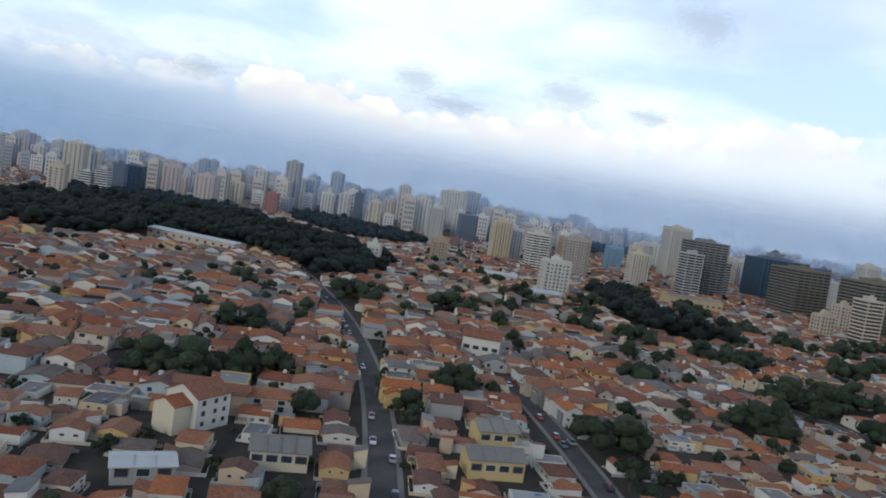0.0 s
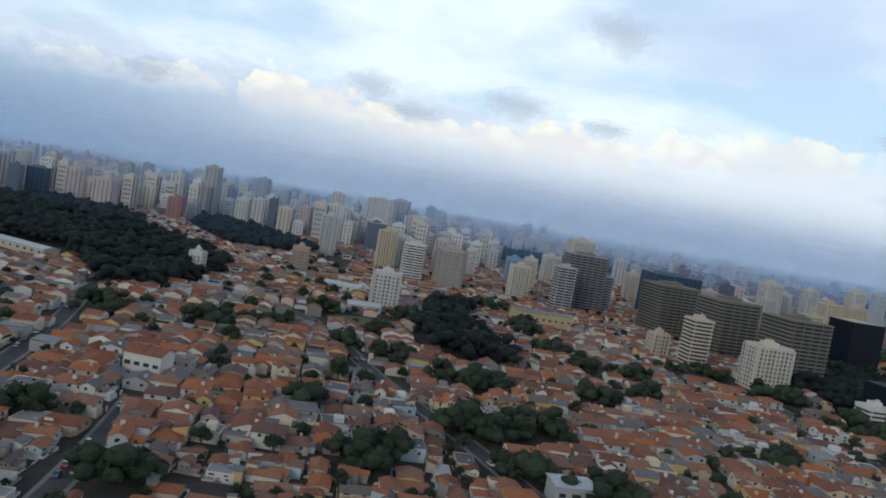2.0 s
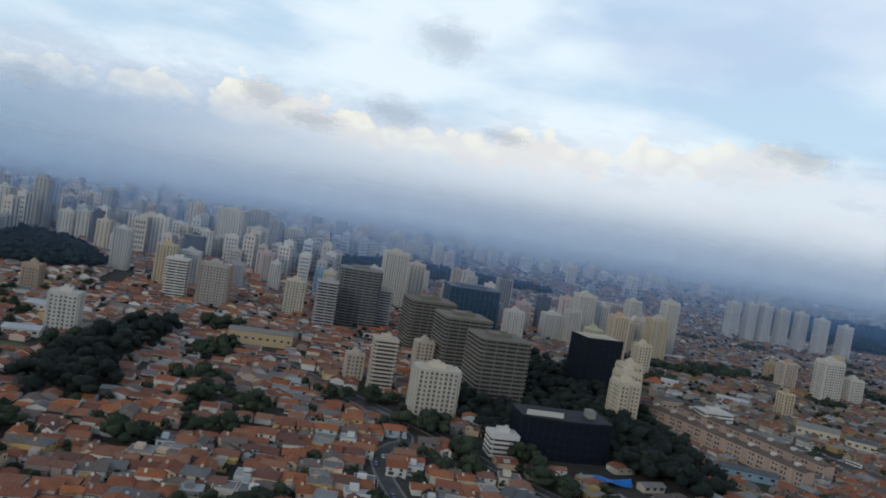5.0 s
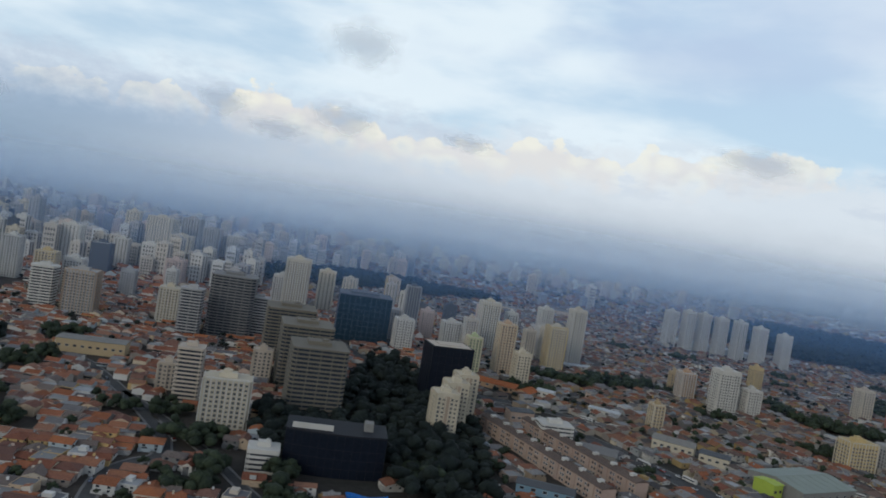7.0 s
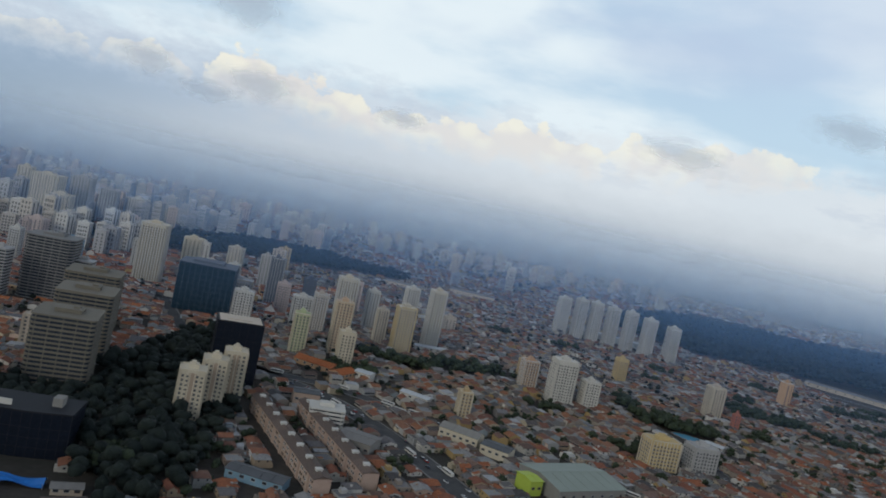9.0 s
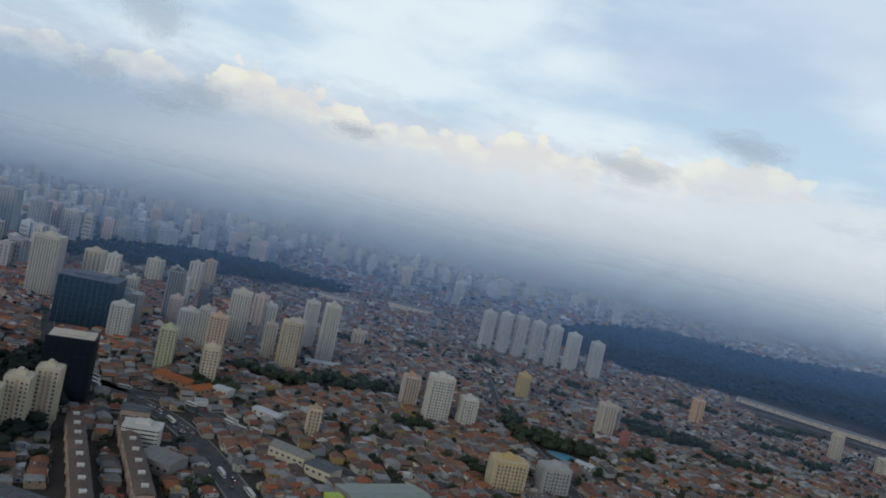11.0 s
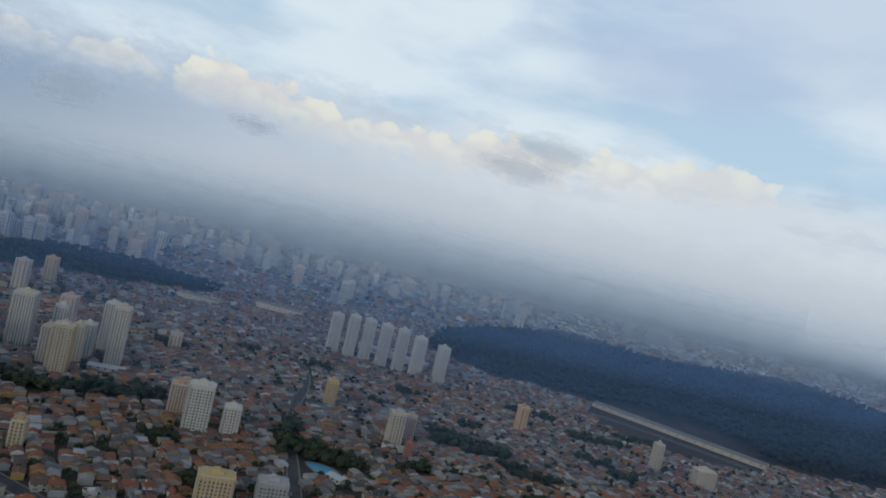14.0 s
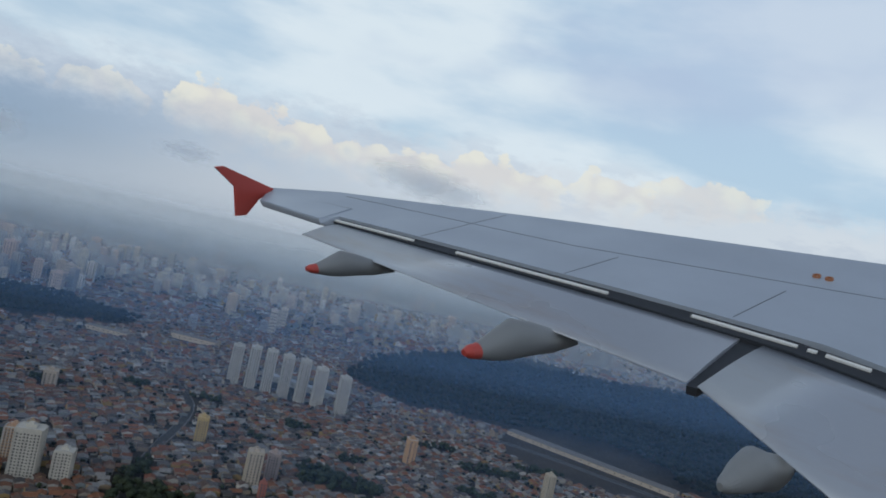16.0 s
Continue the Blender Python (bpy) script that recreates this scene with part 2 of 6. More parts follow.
def asphalt_mat():
    m, t, b = material("asphalt", 0.9, spec=0.2)
    a = noise_at(t, 0.25, 5, 0.6)
    c = noise_at(t, 6.0, 3, 0.7)
    r = ramp(t, [(0.3, (0.055, 0.055, 0.058)), (0.7, (0.10, 0.098, 0.095))])
    t.links.new(a, r.inputs[0])
    col = mixcol(t, 0.3, r.outputs[0], mixcol(t, 1.0, r.outputs[0], c, "MULTIPLY"))
    t.links.new(col, b.inputs["Base Color"])
    bump(t, b, c, 0.2, 0.02)
    return m


def leaf_mat(name, dark, light, scale=0.6):
    m, t, b = material(name, 0.75, spec=0.2)
    a = noise_at(t, scale, 4, 0.65)
    isl = t.nodes.new("ShaderNodeNewGeometry").outputs["Random Per Island"]
    r = ramp(t, [(0.3, dark), (0.75, light)])
    t.links.new(maths(t, "ADD", maths(t, "MULTIPLY", a, 0.7), maths(t, "MULTIPLY", isl, 0.3)), r.inputs[0])
    t.links.new(r.outputs[0], b.inputs["Base Color"])
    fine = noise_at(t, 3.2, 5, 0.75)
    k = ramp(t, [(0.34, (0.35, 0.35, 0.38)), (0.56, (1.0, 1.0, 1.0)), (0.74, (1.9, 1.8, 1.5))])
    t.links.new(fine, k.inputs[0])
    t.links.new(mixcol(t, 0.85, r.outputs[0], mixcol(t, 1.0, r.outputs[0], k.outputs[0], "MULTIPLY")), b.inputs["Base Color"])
    bump(t, b, fine, 0.9, 0.35)
    return m


M_GROUND, M_ASPHALT = ground_mat(), asphalt_mat()
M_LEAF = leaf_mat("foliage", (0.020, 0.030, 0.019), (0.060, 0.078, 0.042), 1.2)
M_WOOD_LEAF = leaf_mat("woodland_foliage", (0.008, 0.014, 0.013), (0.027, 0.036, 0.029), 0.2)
M_BARK = painted("bark", [(0.10, 0.075, 0.055)], 0.95)
M_GRASS = painted("dry_grass", [(0.13, 0.14, 0.07)], 0.95, dirt=0.7, stain=0.15, grain=3.0)


# ---- mesh helpers ----
class Shape:
    """Vertices, faces and the material slot of each face."""

    def __init__(self):
        self.v, self.f, self.m = [], [], []

    def add(self, verts, faces, m=0):
        k = len(self.v)
        self.v += [tuple(p) for p in verts]
        self.f += [tuple(k + i for i in f) for f in faces]
        self.m += [m] * len(faces)
        return self

    def box(self, x0, y0, z0, x1, y1, z1, m=0):
        p = [(x, y, z) for z in (z0, z1) for x, y in ((x0, y0), (x1, y0), (x1, y1), (x0, y1))]
        return self.add(p, [(0, 3, 2, 1), (4, 5, 6, 7), (0, 1, 5, 4), (1, 2, 6, 5), (2, 3, 7, 6), (3, 0, 4, 7)], m)

    def prism(self, outline, z0, z1, m=0):
        n = len(outline)
        p = [(x, y, z) for z in (z0, z1) for x, y in outline]
        faces = [tuple(range(n))[::-1], tuple(range(n, 2 * n))]
        faces += [(i, (i + 1) % n, n + (i + 1) % n, n + i) for i in range(n)]
        return self.add(p, faces, m)

    def tube(self, x, y, z0, z1, r0, r1, n=8, m=0):
        p = [(x + r * math.cos(6.2832 * i / n), y + r * math.sin(6.2832 * i / n), z) for r, z in ((r0, z0), (r1, z1)) for i in range(n)]
        faces = [tuple(range(n))[::-1], tuple(range(n, 2 * n))]
        faces += [(i, (i + 1) % n, n + (i + 1) % n, n + i) for i in range(n)]
        return self.add(p, faces, m)

    def slab(self, a, b, c, d, thick, m=0):
        """A sloping plate with corners a to d and its thickness below."""
        n = (Vector(b) - Vector(a)).cross(Vector(d) - Vector(a)).normalized() * thick
        top = [Vector(p) for p in (a, b, c, d)]
        return self.add(top + [p - n for p in top], [(0, 1, 2, 3), (7, 6, 5, 4), (0, 4, 5, 1), (1, 5, 6, 2), (2, 6, 7, 3), (3, 7, 4, 0)], m)

    def mesh(self, name, mats):
        me = bpy.data.meshes.new(name)
        me.from_pydata(self.v, [], self.f)
        for mat in mats:
            me.materials.append(mat)
        if len(mats) > 1:
            me.polygons.foreach_set("material_index", self.m)
        me.update()
        return me


def part(name, shape, mats, parent=None, label="", at=None):
    """Links a shape, or a mesh that is shared, as one object under its thing."""
    mats = mats if isinstance(mats, (list, tuple)) else [mats]
    ob = new(name, shape.mesh(name, mats) if isinstance(shape, Shape) else shape)
    if at is not None:
        ob.matrix_basis = at
    if parent is not None:
        ob.parent = parent
    if label:
        tagged(ob, label)
    return ob


def inside(x, y, outline):
    hit = False
    n = len(outline)
    for i in range(n):
        (x0, y0), (x1, y1) = outline[i], outline[i - 1]
        if (y0 > y) != (y1 > y) and x < (x1 - x0) * (y - y0) / (y1 - y0) + x0:
            hit = not hit
    return hit


def near_line(x, y, line):
    best = 1e9
    for (x0, y0), (x1, y1) in zip(line, line[1:]):
        dx, dy = x1 - x0, y1 - y0
        k = max(0, min(1, ((x - x0) * dx + (y - y0) * dy) / (dx * dx + dy * dy)))
        best = min(best, math.hypot(x - x0 - k * dx, y - y0 - k * dy))
    return best


def massed(name, protos, places, mats, label, category, kind="stuff"):
    """Many copies of a few shapes, joined into one mesh. places: (proto, x, y, z, turn, sx, sy, sz)."""
    vs, fs, ms, k = [], [], [], 0
    tones, dice = [], random.Random(len(places))
    arrays = [np.array(p.v) for p in protos]
    for i, x, y, z, a, sx, sy, sz in places:
        p = arrays[i] * (sx, sy, sz)
        c, s = math.cos(a), math.sin(a)
        q = np.empty_like(p)
        q[:, 0], q[:, 1], q[:, 2] = x + c * p[:, 0] - s * p[:, 1], y + s * p[:, 0] + c * p[:, 1], z + p[:, 2]
        vs.append(q)
        fs += [tuple(k + j for j in f) for f in protos[i].f]
        ms += protos[i].m
        tones.append(np.full(len(p), dice.random(), np.float32))
        k += len(p)
    me = bpy.data.meshes.new(name)
    me.from_pydata(np.concatenate(vs).tolist(), [], fs)
    for mat in mats:
        me.materials.append(mat)
    if len(mats) > 1:
        me.polygons.foreach_set("material_index", ms)
    if category == "trees":
        me.polygons.foreach_set("use_smooth", [len(f) == 3 for f in fs])
    me.attributes.new("tone", "FLOAT", "POINT").data.foreach_set("value", np.concatenate(tones))
    me.update()
    return tagged(new(name, me), label, category, kind=kind)



# ---- haze sheets and scraps of low cloud ----
def haze_sheet_mat(name, density, low, high, colour):
    """A sheet tinted as thin mist: lets most light by, and scatters the rest; it thins out upwards."""
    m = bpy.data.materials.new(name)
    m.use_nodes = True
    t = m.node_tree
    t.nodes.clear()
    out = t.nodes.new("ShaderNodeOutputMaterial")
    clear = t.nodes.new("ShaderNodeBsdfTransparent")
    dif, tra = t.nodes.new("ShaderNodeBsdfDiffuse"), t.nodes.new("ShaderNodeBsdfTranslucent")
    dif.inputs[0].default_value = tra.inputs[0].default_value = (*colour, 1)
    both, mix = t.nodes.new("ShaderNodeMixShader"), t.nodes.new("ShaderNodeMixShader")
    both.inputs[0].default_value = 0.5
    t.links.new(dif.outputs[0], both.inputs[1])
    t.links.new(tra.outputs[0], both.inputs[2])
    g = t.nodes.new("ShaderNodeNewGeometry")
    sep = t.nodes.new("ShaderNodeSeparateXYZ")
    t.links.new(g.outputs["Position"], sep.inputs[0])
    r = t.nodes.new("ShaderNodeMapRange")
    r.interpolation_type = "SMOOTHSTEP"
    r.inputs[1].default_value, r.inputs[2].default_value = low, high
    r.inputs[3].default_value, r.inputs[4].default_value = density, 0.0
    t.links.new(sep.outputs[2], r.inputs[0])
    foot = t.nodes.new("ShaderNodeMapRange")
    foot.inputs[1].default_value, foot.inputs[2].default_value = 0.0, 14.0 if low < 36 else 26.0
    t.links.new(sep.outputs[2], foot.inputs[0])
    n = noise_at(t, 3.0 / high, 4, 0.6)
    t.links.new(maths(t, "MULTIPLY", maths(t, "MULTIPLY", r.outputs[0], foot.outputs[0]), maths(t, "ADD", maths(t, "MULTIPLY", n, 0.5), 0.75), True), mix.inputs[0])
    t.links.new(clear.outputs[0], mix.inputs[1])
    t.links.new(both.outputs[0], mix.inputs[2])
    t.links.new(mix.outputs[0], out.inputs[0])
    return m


# Haze tints painted into the sheets: blue near by, paler far off.
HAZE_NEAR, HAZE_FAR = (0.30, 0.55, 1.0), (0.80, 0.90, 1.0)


def build_haze_sheets():
    # Haze is imitated by see-through sheets standing across the city.
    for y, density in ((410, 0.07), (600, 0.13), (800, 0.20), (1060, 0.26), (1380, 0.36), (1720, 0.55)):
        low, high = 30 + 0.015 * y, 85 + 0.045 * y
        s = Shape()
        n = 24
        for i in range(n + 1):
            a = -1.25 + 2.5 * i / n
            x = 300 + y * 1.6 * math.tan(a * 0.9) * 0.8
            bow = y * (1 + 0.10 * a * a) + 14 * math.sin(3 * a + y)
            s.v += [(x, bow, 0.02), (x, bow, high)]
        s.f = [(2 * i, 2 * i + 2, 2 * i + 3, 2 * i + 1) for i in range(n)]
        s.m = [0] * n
        tagged(part("haze", s, haze_sheet_mat("haze", density, low, high, HAZE_NEAR if y < 1000 else HAZE_FAR)), "upright translucent sheet tinted as blue-grey haze over the distant city", "haze", kind="structure")


def backdrop():
    """A glowing sheet painted as haze at the end of sight: blue-grey to the west, paler to the east, thinning out
    upwards.
    """
    m = bpy.data.materials.new("horizon_glow_sheet")
    m.use_nodes = True
    t = m.node_tree
    t.nodes.clear()
    out, mix = t.nodes.new("ShaderNodeOutputMaterial"), t.nodes.new("ShaderNodeMixShader")
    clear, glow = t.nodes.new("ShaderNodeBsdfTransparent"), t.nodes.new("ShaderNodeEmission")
    sep = t.nodes.new("ShaderNodeSeparateXYZ")
    t.links.new(t.nodes.new("ShaderNodeNewGeometry").outputs["Position"], sep.inputs[0])

    def span(v, a, b, lo=0.0, hi=1.0):
        r = t.nodes.new("ShaderNodeMapRange")
        r.interpolation_type = "SMOOTHSTEP"
        r.inputs[1].default_value, r.inputs[2].default_value, r.inputs[3].default_value, r.inputs[4].default_value = a, b, lo, hi
        t.links.new(v, r.inputs[0])
        return r.outputs[0]

    # Haze brightness is emitted by the sheet, its colour graded from west to east.
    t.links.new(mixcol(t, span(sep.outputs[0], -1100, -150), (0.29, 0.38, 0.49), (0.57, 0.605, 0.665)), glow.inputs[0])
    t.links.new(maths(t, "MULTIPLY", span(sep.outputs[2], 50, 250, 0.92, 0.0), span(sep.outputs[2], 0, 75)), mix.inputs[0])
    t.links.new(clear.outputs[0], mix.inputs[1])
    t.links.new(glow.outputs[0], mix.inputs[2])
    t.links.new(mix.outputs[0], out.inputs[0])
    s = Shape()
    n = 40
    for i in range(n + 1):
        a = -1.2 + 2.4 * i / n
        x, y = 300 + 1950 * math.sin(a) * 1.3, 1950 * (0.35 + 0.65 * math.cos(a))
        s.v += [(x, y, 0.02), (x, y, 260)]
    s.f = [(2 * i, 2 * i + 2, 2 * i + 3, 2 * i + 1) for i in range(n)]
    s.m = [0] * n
    tagged(part("backdrop", s, m), "glowing sheet coloured as blue-grey haze closing the view at the horizon", "haze", kind="structure")


def scrap_mat():
    m = bpy.data.materials.new("cloud_scrap")
    m.use_nodes = True
    t = m.node_tree
    t.nodes.clear()
    out = t.nodes.new("ShaderNodeOutputMaterial")
    clear, tra, mix = t.nodes.new("ShaderNodeBsdfTransparent"), t.nodes.new("ShaderNodeBsdfDiffuse"), t.nodes.new("ShaderNodeMixShader")
    tra.inputs[0].default_value = (0.80, 0.87, 0.97, 1)
    tc = t.nodes.new("ShaderNodeTexCoord")
    n = node(t, "ShaderNodeTexNoise", Scale=1.8, Detail=3, Roughness=0.5)
    t.links.new(tc.outputs["Object"], n.inputs["Vector"])
    length = t.nodes.new("ShaderNodeVectorMath")
    length.operation = "LENGTH"
    t.links.new(tc.outputs["Object"], length.inputs[0])
    r = t.nodes.new("ShaderNodeMapRange")
    r.interpolation_type = "SMOOTHSTEP"
    r.inputs[1].default_value, r.inputs[2].default_value = 0.15, 0.95
    r.inputs[3].default_value, r.inputs[4].default_value = 0.55, 0.0
    t.links.new(maths(t, "ADD", length.outputs["Value"], maths(t, "MULTIPLY", maths(t, "SUBTRACT", n.outputs[0], 0.5), 0.9)), r.inputs[0])
    t.links.new(r.outputs[0], mix.inputs[0])
    t.links.new(clear.outputs[0], mix.inputs[1])
    t.links.new(tra.outputs[0], mix.inputs[2])
    t.links.new(mix.outputs[0], out.inputs[0])
    return m


def cloud_scraps():
    mat = scrap_mat()
    for x, y, z, w, h in ((178, 568, 192, 30, 18), (-61, 1050, 192, 42, 22), (-4, 1150, 176, 55, 16), (130, 870, 172, 44, 20), (281, 1087, 193, 42, 13), (-350, 1000, 154, 45, 16), (561, 466, 178, 30, 10), (620, 900, 205, 60, 18)):
        s = Shape()
        s.add([(math.cos(6.2832 * i / 20), 0, math.sin(6.2832 * i / 20)) for i in range(20)], [tuple(range(20))])
        tagged(part("cloud", s, mat, at=pose(x, y, z) @ Matrix.Diagonal((w * 1.25, w * 0.6, h * 1.35, 1))), "small soft grey scrap of low cloud", "cloud", "scraps of low cloud", "stuff")


build_haze_sheets()
backdrop()
cloud_scraps()
# ---- plan: woods, roads, taken ground ----
WOODS = {
    "west": [(-190, 268), (-128, 248), (-118, 262), (-112, 300), (-74, 296), (-52, 262), (-38, 244), (-24, 246), (-16, 300), (-22, 330), (-45, 380), (-98, 420), (-122, 480), (-185, 525), (-240, 470), (-215, 380)],
    "ridge": [(-125, 600), (-60, 562), (-15, 490), (-8, 466), (-22, 440), (-48, 428), (-95, 500)],
    "square": [(72, 222), (86, 214), (96, 222), (94, 246), (84, 262), (88, 290), (84, 330), (74, 338), (66, 300), (64, 262)],
    "office": [(243, 240), (247, 226), (258, 208), (268, 218), (276, 240), (270, 262), (273, 290), (266, 318), (262, 352), (240, 400), (226, 402), (222, 330), (204, 312), (196, 268), (208, 244)],
    "north": [(50, 616), (120, 676), (200, 736), (330, 796), (336, 846), (230, 905), (150, 905), (86, 780)],
    "park": [(578, 900), (548, 770), (604, 702), (664, 696), (704, 686), (800, 612), (840, 590), (1010, 610), (1320, 900), (1210, 1210), (920, 1080), (800, 1160), (650, 1010)],
}
GROVES = [(577, 454, 10, 5), (653, 478, 10, 5), (356, 568, 10, 6), (456, 596, 11, 5), (524, 571, 9, 5), (405, 602, 10, 6), (500, 530, 8, 4), (560, 520, 9, 4), (52, 244, 7, 4), (33, 266, 8, 4), (62, 276, 6, 5), (78, 190, 7, 6), (60, 208, 6, 4), (44, 214, 5, 4), (20, 226, 6, 4), (355, 437, 20, 10), (112, 262, 9, 8), (108, 300, 6, 16), (96, 350, 8, 10), (224, 204, 4, 4), (216, 226, 4, 5), (372, 447, 28, 9), (333, 425, 14, 10), (305, 386, 11, 8), (316, 432, 10, 9), (557, 474, 26, 10), (476, 411, 18, 9), (545, 488, 14, 8), (95, 160, 7, 6), (100, 128, 6, 6), (62, 128, 6, 6), (79, 152, 6, 7), (-38, 108, 7, 5), (-27, 115, 5, 4), (470, 412, 10, 12), (486, 404, 12, 6), (660, 552, 24, 7), (620, 588, 20, 6), (700, 575, 22, 7), (8, 214, 6, 10), (-20, 205, 7, 10), (-50, 205, 6, 5), (130, 212, 7, 6), (148, 168, 6, 5), (186, 242, 10, 6), (265, 254, 12, 10), (258, 242, 14, 12), (430, 350, 9, 6), (455, 430, 6, 30), (590, 440, 12, 6), (520, 420, 9, 6), (640, 500, 14, 6), (400, 395, 9, 6), (83, 152, 6, 5), (85, 192, 8, 6), (30, 105, 4, 4), (6, 124, 3.5, 3), (-37, 145, 6, 5), (90, 134, 6, 5), (48, 154, 5, 4), (115, 196, 6, 5), (140, 236, 8, 4), (196, 212, 8, 5), (160, 262, 10, 4), (120, 240, 7, 5), (199, 221, 5, 5), (189, 249, 6, 4), (220, 210, 5, 4), (174, 266, 7, 4), (232, 196, 4, 4)]
ROADS = {
    "main_street": ([(1, 36), (-1.5, 80), (-5.5, 115), (-11, 145), (-19, 178), (-28, 208), (-58, 292)], 3.5),
    "side_street": ([(27, 70), (24, 100), (21, 120), (17, 142)], 3.0),
    "hill_street": ([(96, 112), (78, 152), (60, 182), (40, 232), (20, 262), (-30, 285)], 3.5),
    "tower_street": ([(186, 170), (176, 200), (174, 218), (186, 234), (150, 284), (110, 330), (40, 352), (-20, 352)], 3.5),
    "office_street": ([(150, 284), (178, 254), (196, 233), (210, 213), (226, 196), (240, 178)], 2.7),
    "bus_road": ([(190, 470), (222, 402), (240, 378), (270, 360), (296, 359), (321, 347), (345, 333), (383, 312), (430, 282), (480, 245)], 6.0),
    "avenue": ([(240, 376), (280, 352), (300, 339), (318, 319), (333, 296), (345, 276), (360, 248), (372, 222)], 9.0),
    "tree_road": ([(470, 330), (466, 370), (451, 457), (455, 564), (434, 617), (380, 700)], 5.0),
    "park_road": ([(560, 668), (640, 648), (690, 652), (800, 566), (900, 500)], 6.0),
    "far_avenue": ([(180, 640), (300, 660), (430, 690), (560, 740)], 8.0),
}
GRID = {}
TAKEN = []   # (x, y, radius) of what stands on a plot of its own


def claim(x, y, r):
    TAKEN.append((x, y, r))


def plot_free(x, y, r):
    if len(GRID.get("done", ())) != len(TAKEN):
        GRID["done"] = np.array(TAKEN)
    q = GRID["done"]
    if len(q) and ((q[:, 0] - x) ** 2 + (q[:, 1] - y) ** 2 < (q[:, 2] + r) ** 2).any():
        return False
    for line, w in ROADS.values():
        if near_line(x, y, line) < w / 2 + r * 0.8:
            return False
    for o in WOODS.values():
        if inside(x, y, o):
            return False
    for gx, gy, rx, ry in GROVES:
        if ((x - gx) / (rx + r * 0.6)) ** 2 + ((y - gy) / (ry + r * 0.6)) ** 2 < 1:
            return False
    return True


# ---- ground, roads ----
def build_ground():
    s = Shape()
    s.add([(-5200, -1200, 0), (5600, -1200, 0), (5600, 5400, 0), (-5200, 5400, 0)], [(0, 1, 2, 3)])
    tagged(part("ground", s, M_GROUND), "built-up ground of a city, grey-brown earth and concrete", "ground", kind="structure")


def ribbon(line, w, z0, z1):
    """A strip of ground along a line, rounded by cutting the corners."""
    pts = [Vector(p) for p in line]
    for _ in range(2):
        q = [pts[0]]
        for a, b in zip(pts, pts[1:]):
            q += [a.lerp(b, 0.25), a.lerp(b, 0.75)]
        pts = q + [pts[-1]]
    s = Shape()
    ls, rs = [], []
    for i, p in enumerate(pts):
        d = (pts[min(i + 1, len(pts) - 1)] - pts[max(i - 1, 0)]).normalized()
        n = Vector((-d.y, d.x))
        ls.append(p + n * w / 2)
        rs.append(p - n * w / 2)
    for i in range(len(pts) - 1):
        a, b, c, d = rs[i], rs[i + 1], ls[i + 1], ls[i]
        s.add([(*a, z1), (*b, z1), (*c, z1), (*d, z1), (*a, z0), (*b, z0), (*c, z0), (*d, z0)], [(0, 1, 2, 3), (0, 4, 5, 1), (3, 2, 6, 7)])
    return s


M_PAVE = painted("pavement_concrete", [(0.24, 0.23, 0.22)], 0.9, dirt=0.6)


def build_roads():
    for key, (line, w) in ROADS.items():
        tagged(part("pavement", ribbon(line, w + 1.4, -0.1, 0.10), M_PAVE), "worn grey concrete pavement along a street", "pavement", kind="structure")
        tagged(part("road", ribbon(line, w, -0.1, 0.104), M_ASPHALT), "dark grey asphalt street with patches", "road", kind="structure")


def lawn(x, y, rx, ry, turn):
    """An open grass field with an uneven edge."""
    rng = random.Random(int(x * 7 + y))
    o = [(k * rx * math.cos(a), k * ry * math.sin(a)) for a, k in ((6.2832 * i / 18, rng.uniform(0.85, 1.1)) for i in range(18))]
    ob = part("lawn", Shape().prism(o, -0.05, 0.05), M_GRASS, at=pose(x, y, 0, 0, 0, turn))
    claim(x, y, 0.8 * min(rx, ry))
    claim(x + 0.5 * rx * math.cos(radians(turn)), y + 0.5 * rx * math.sin(radians(turn)), 0.7 * min(rx, ry))
    claim(x - 0.5 * rx * math.cos(radians(turn)), y - 0.5 * rx * math.sin(radians(turn)), 0.7 * min(rx, ry))
    tagged(ob, "open field of dull green grass between houses", "lawn", kind="structure")


build_ground()
build_roads()
lawn(46, 262, 12, 9, 20)
lawn(26, 246, 9, 6, 20)

# ---- towers ----
PAINTS = {
    "cream": (0.68, 0.60, 0.46), "white": (0.68, 0.65, 0.59), "beige": (0.62, 0.53, 0.43), "grey": (0.47, 0.46, 0.45), "brown": (0.48, 0.37, 0.28),
    "redbrown": (0.42, 0.19, 0.14), "yellow": (0.66, 0.50, 0.24), "pink": (0.60, 0.49, 0.44), "peach": (0.66, 0.48, 0.34), "green": (0.50, 0.55, 0.33),
    "orange": (0.62, 0.40, 0.24), "tan": (0.55, 0.42, 0.25), "red": (0.50, 0.20, 0.15), "dark": (0.13, 0.15, 0.19), "olive": (0.205, 0.182, 0.142), "blue": (0.25, 0.40, 0.52), "black": (0.018, 0.020, 0.027), "teal": (0.14, 0.34, 0.31), "slate": (0.25, 0.245, 0.24),
}
M_PAINT = {k: painted("facade_" + k, [c, tuple(0.93 * x for x in c)], 0.75, dirt=0.4, stain=0.25, grain=5.0) for k, c in PAINTS.items()}
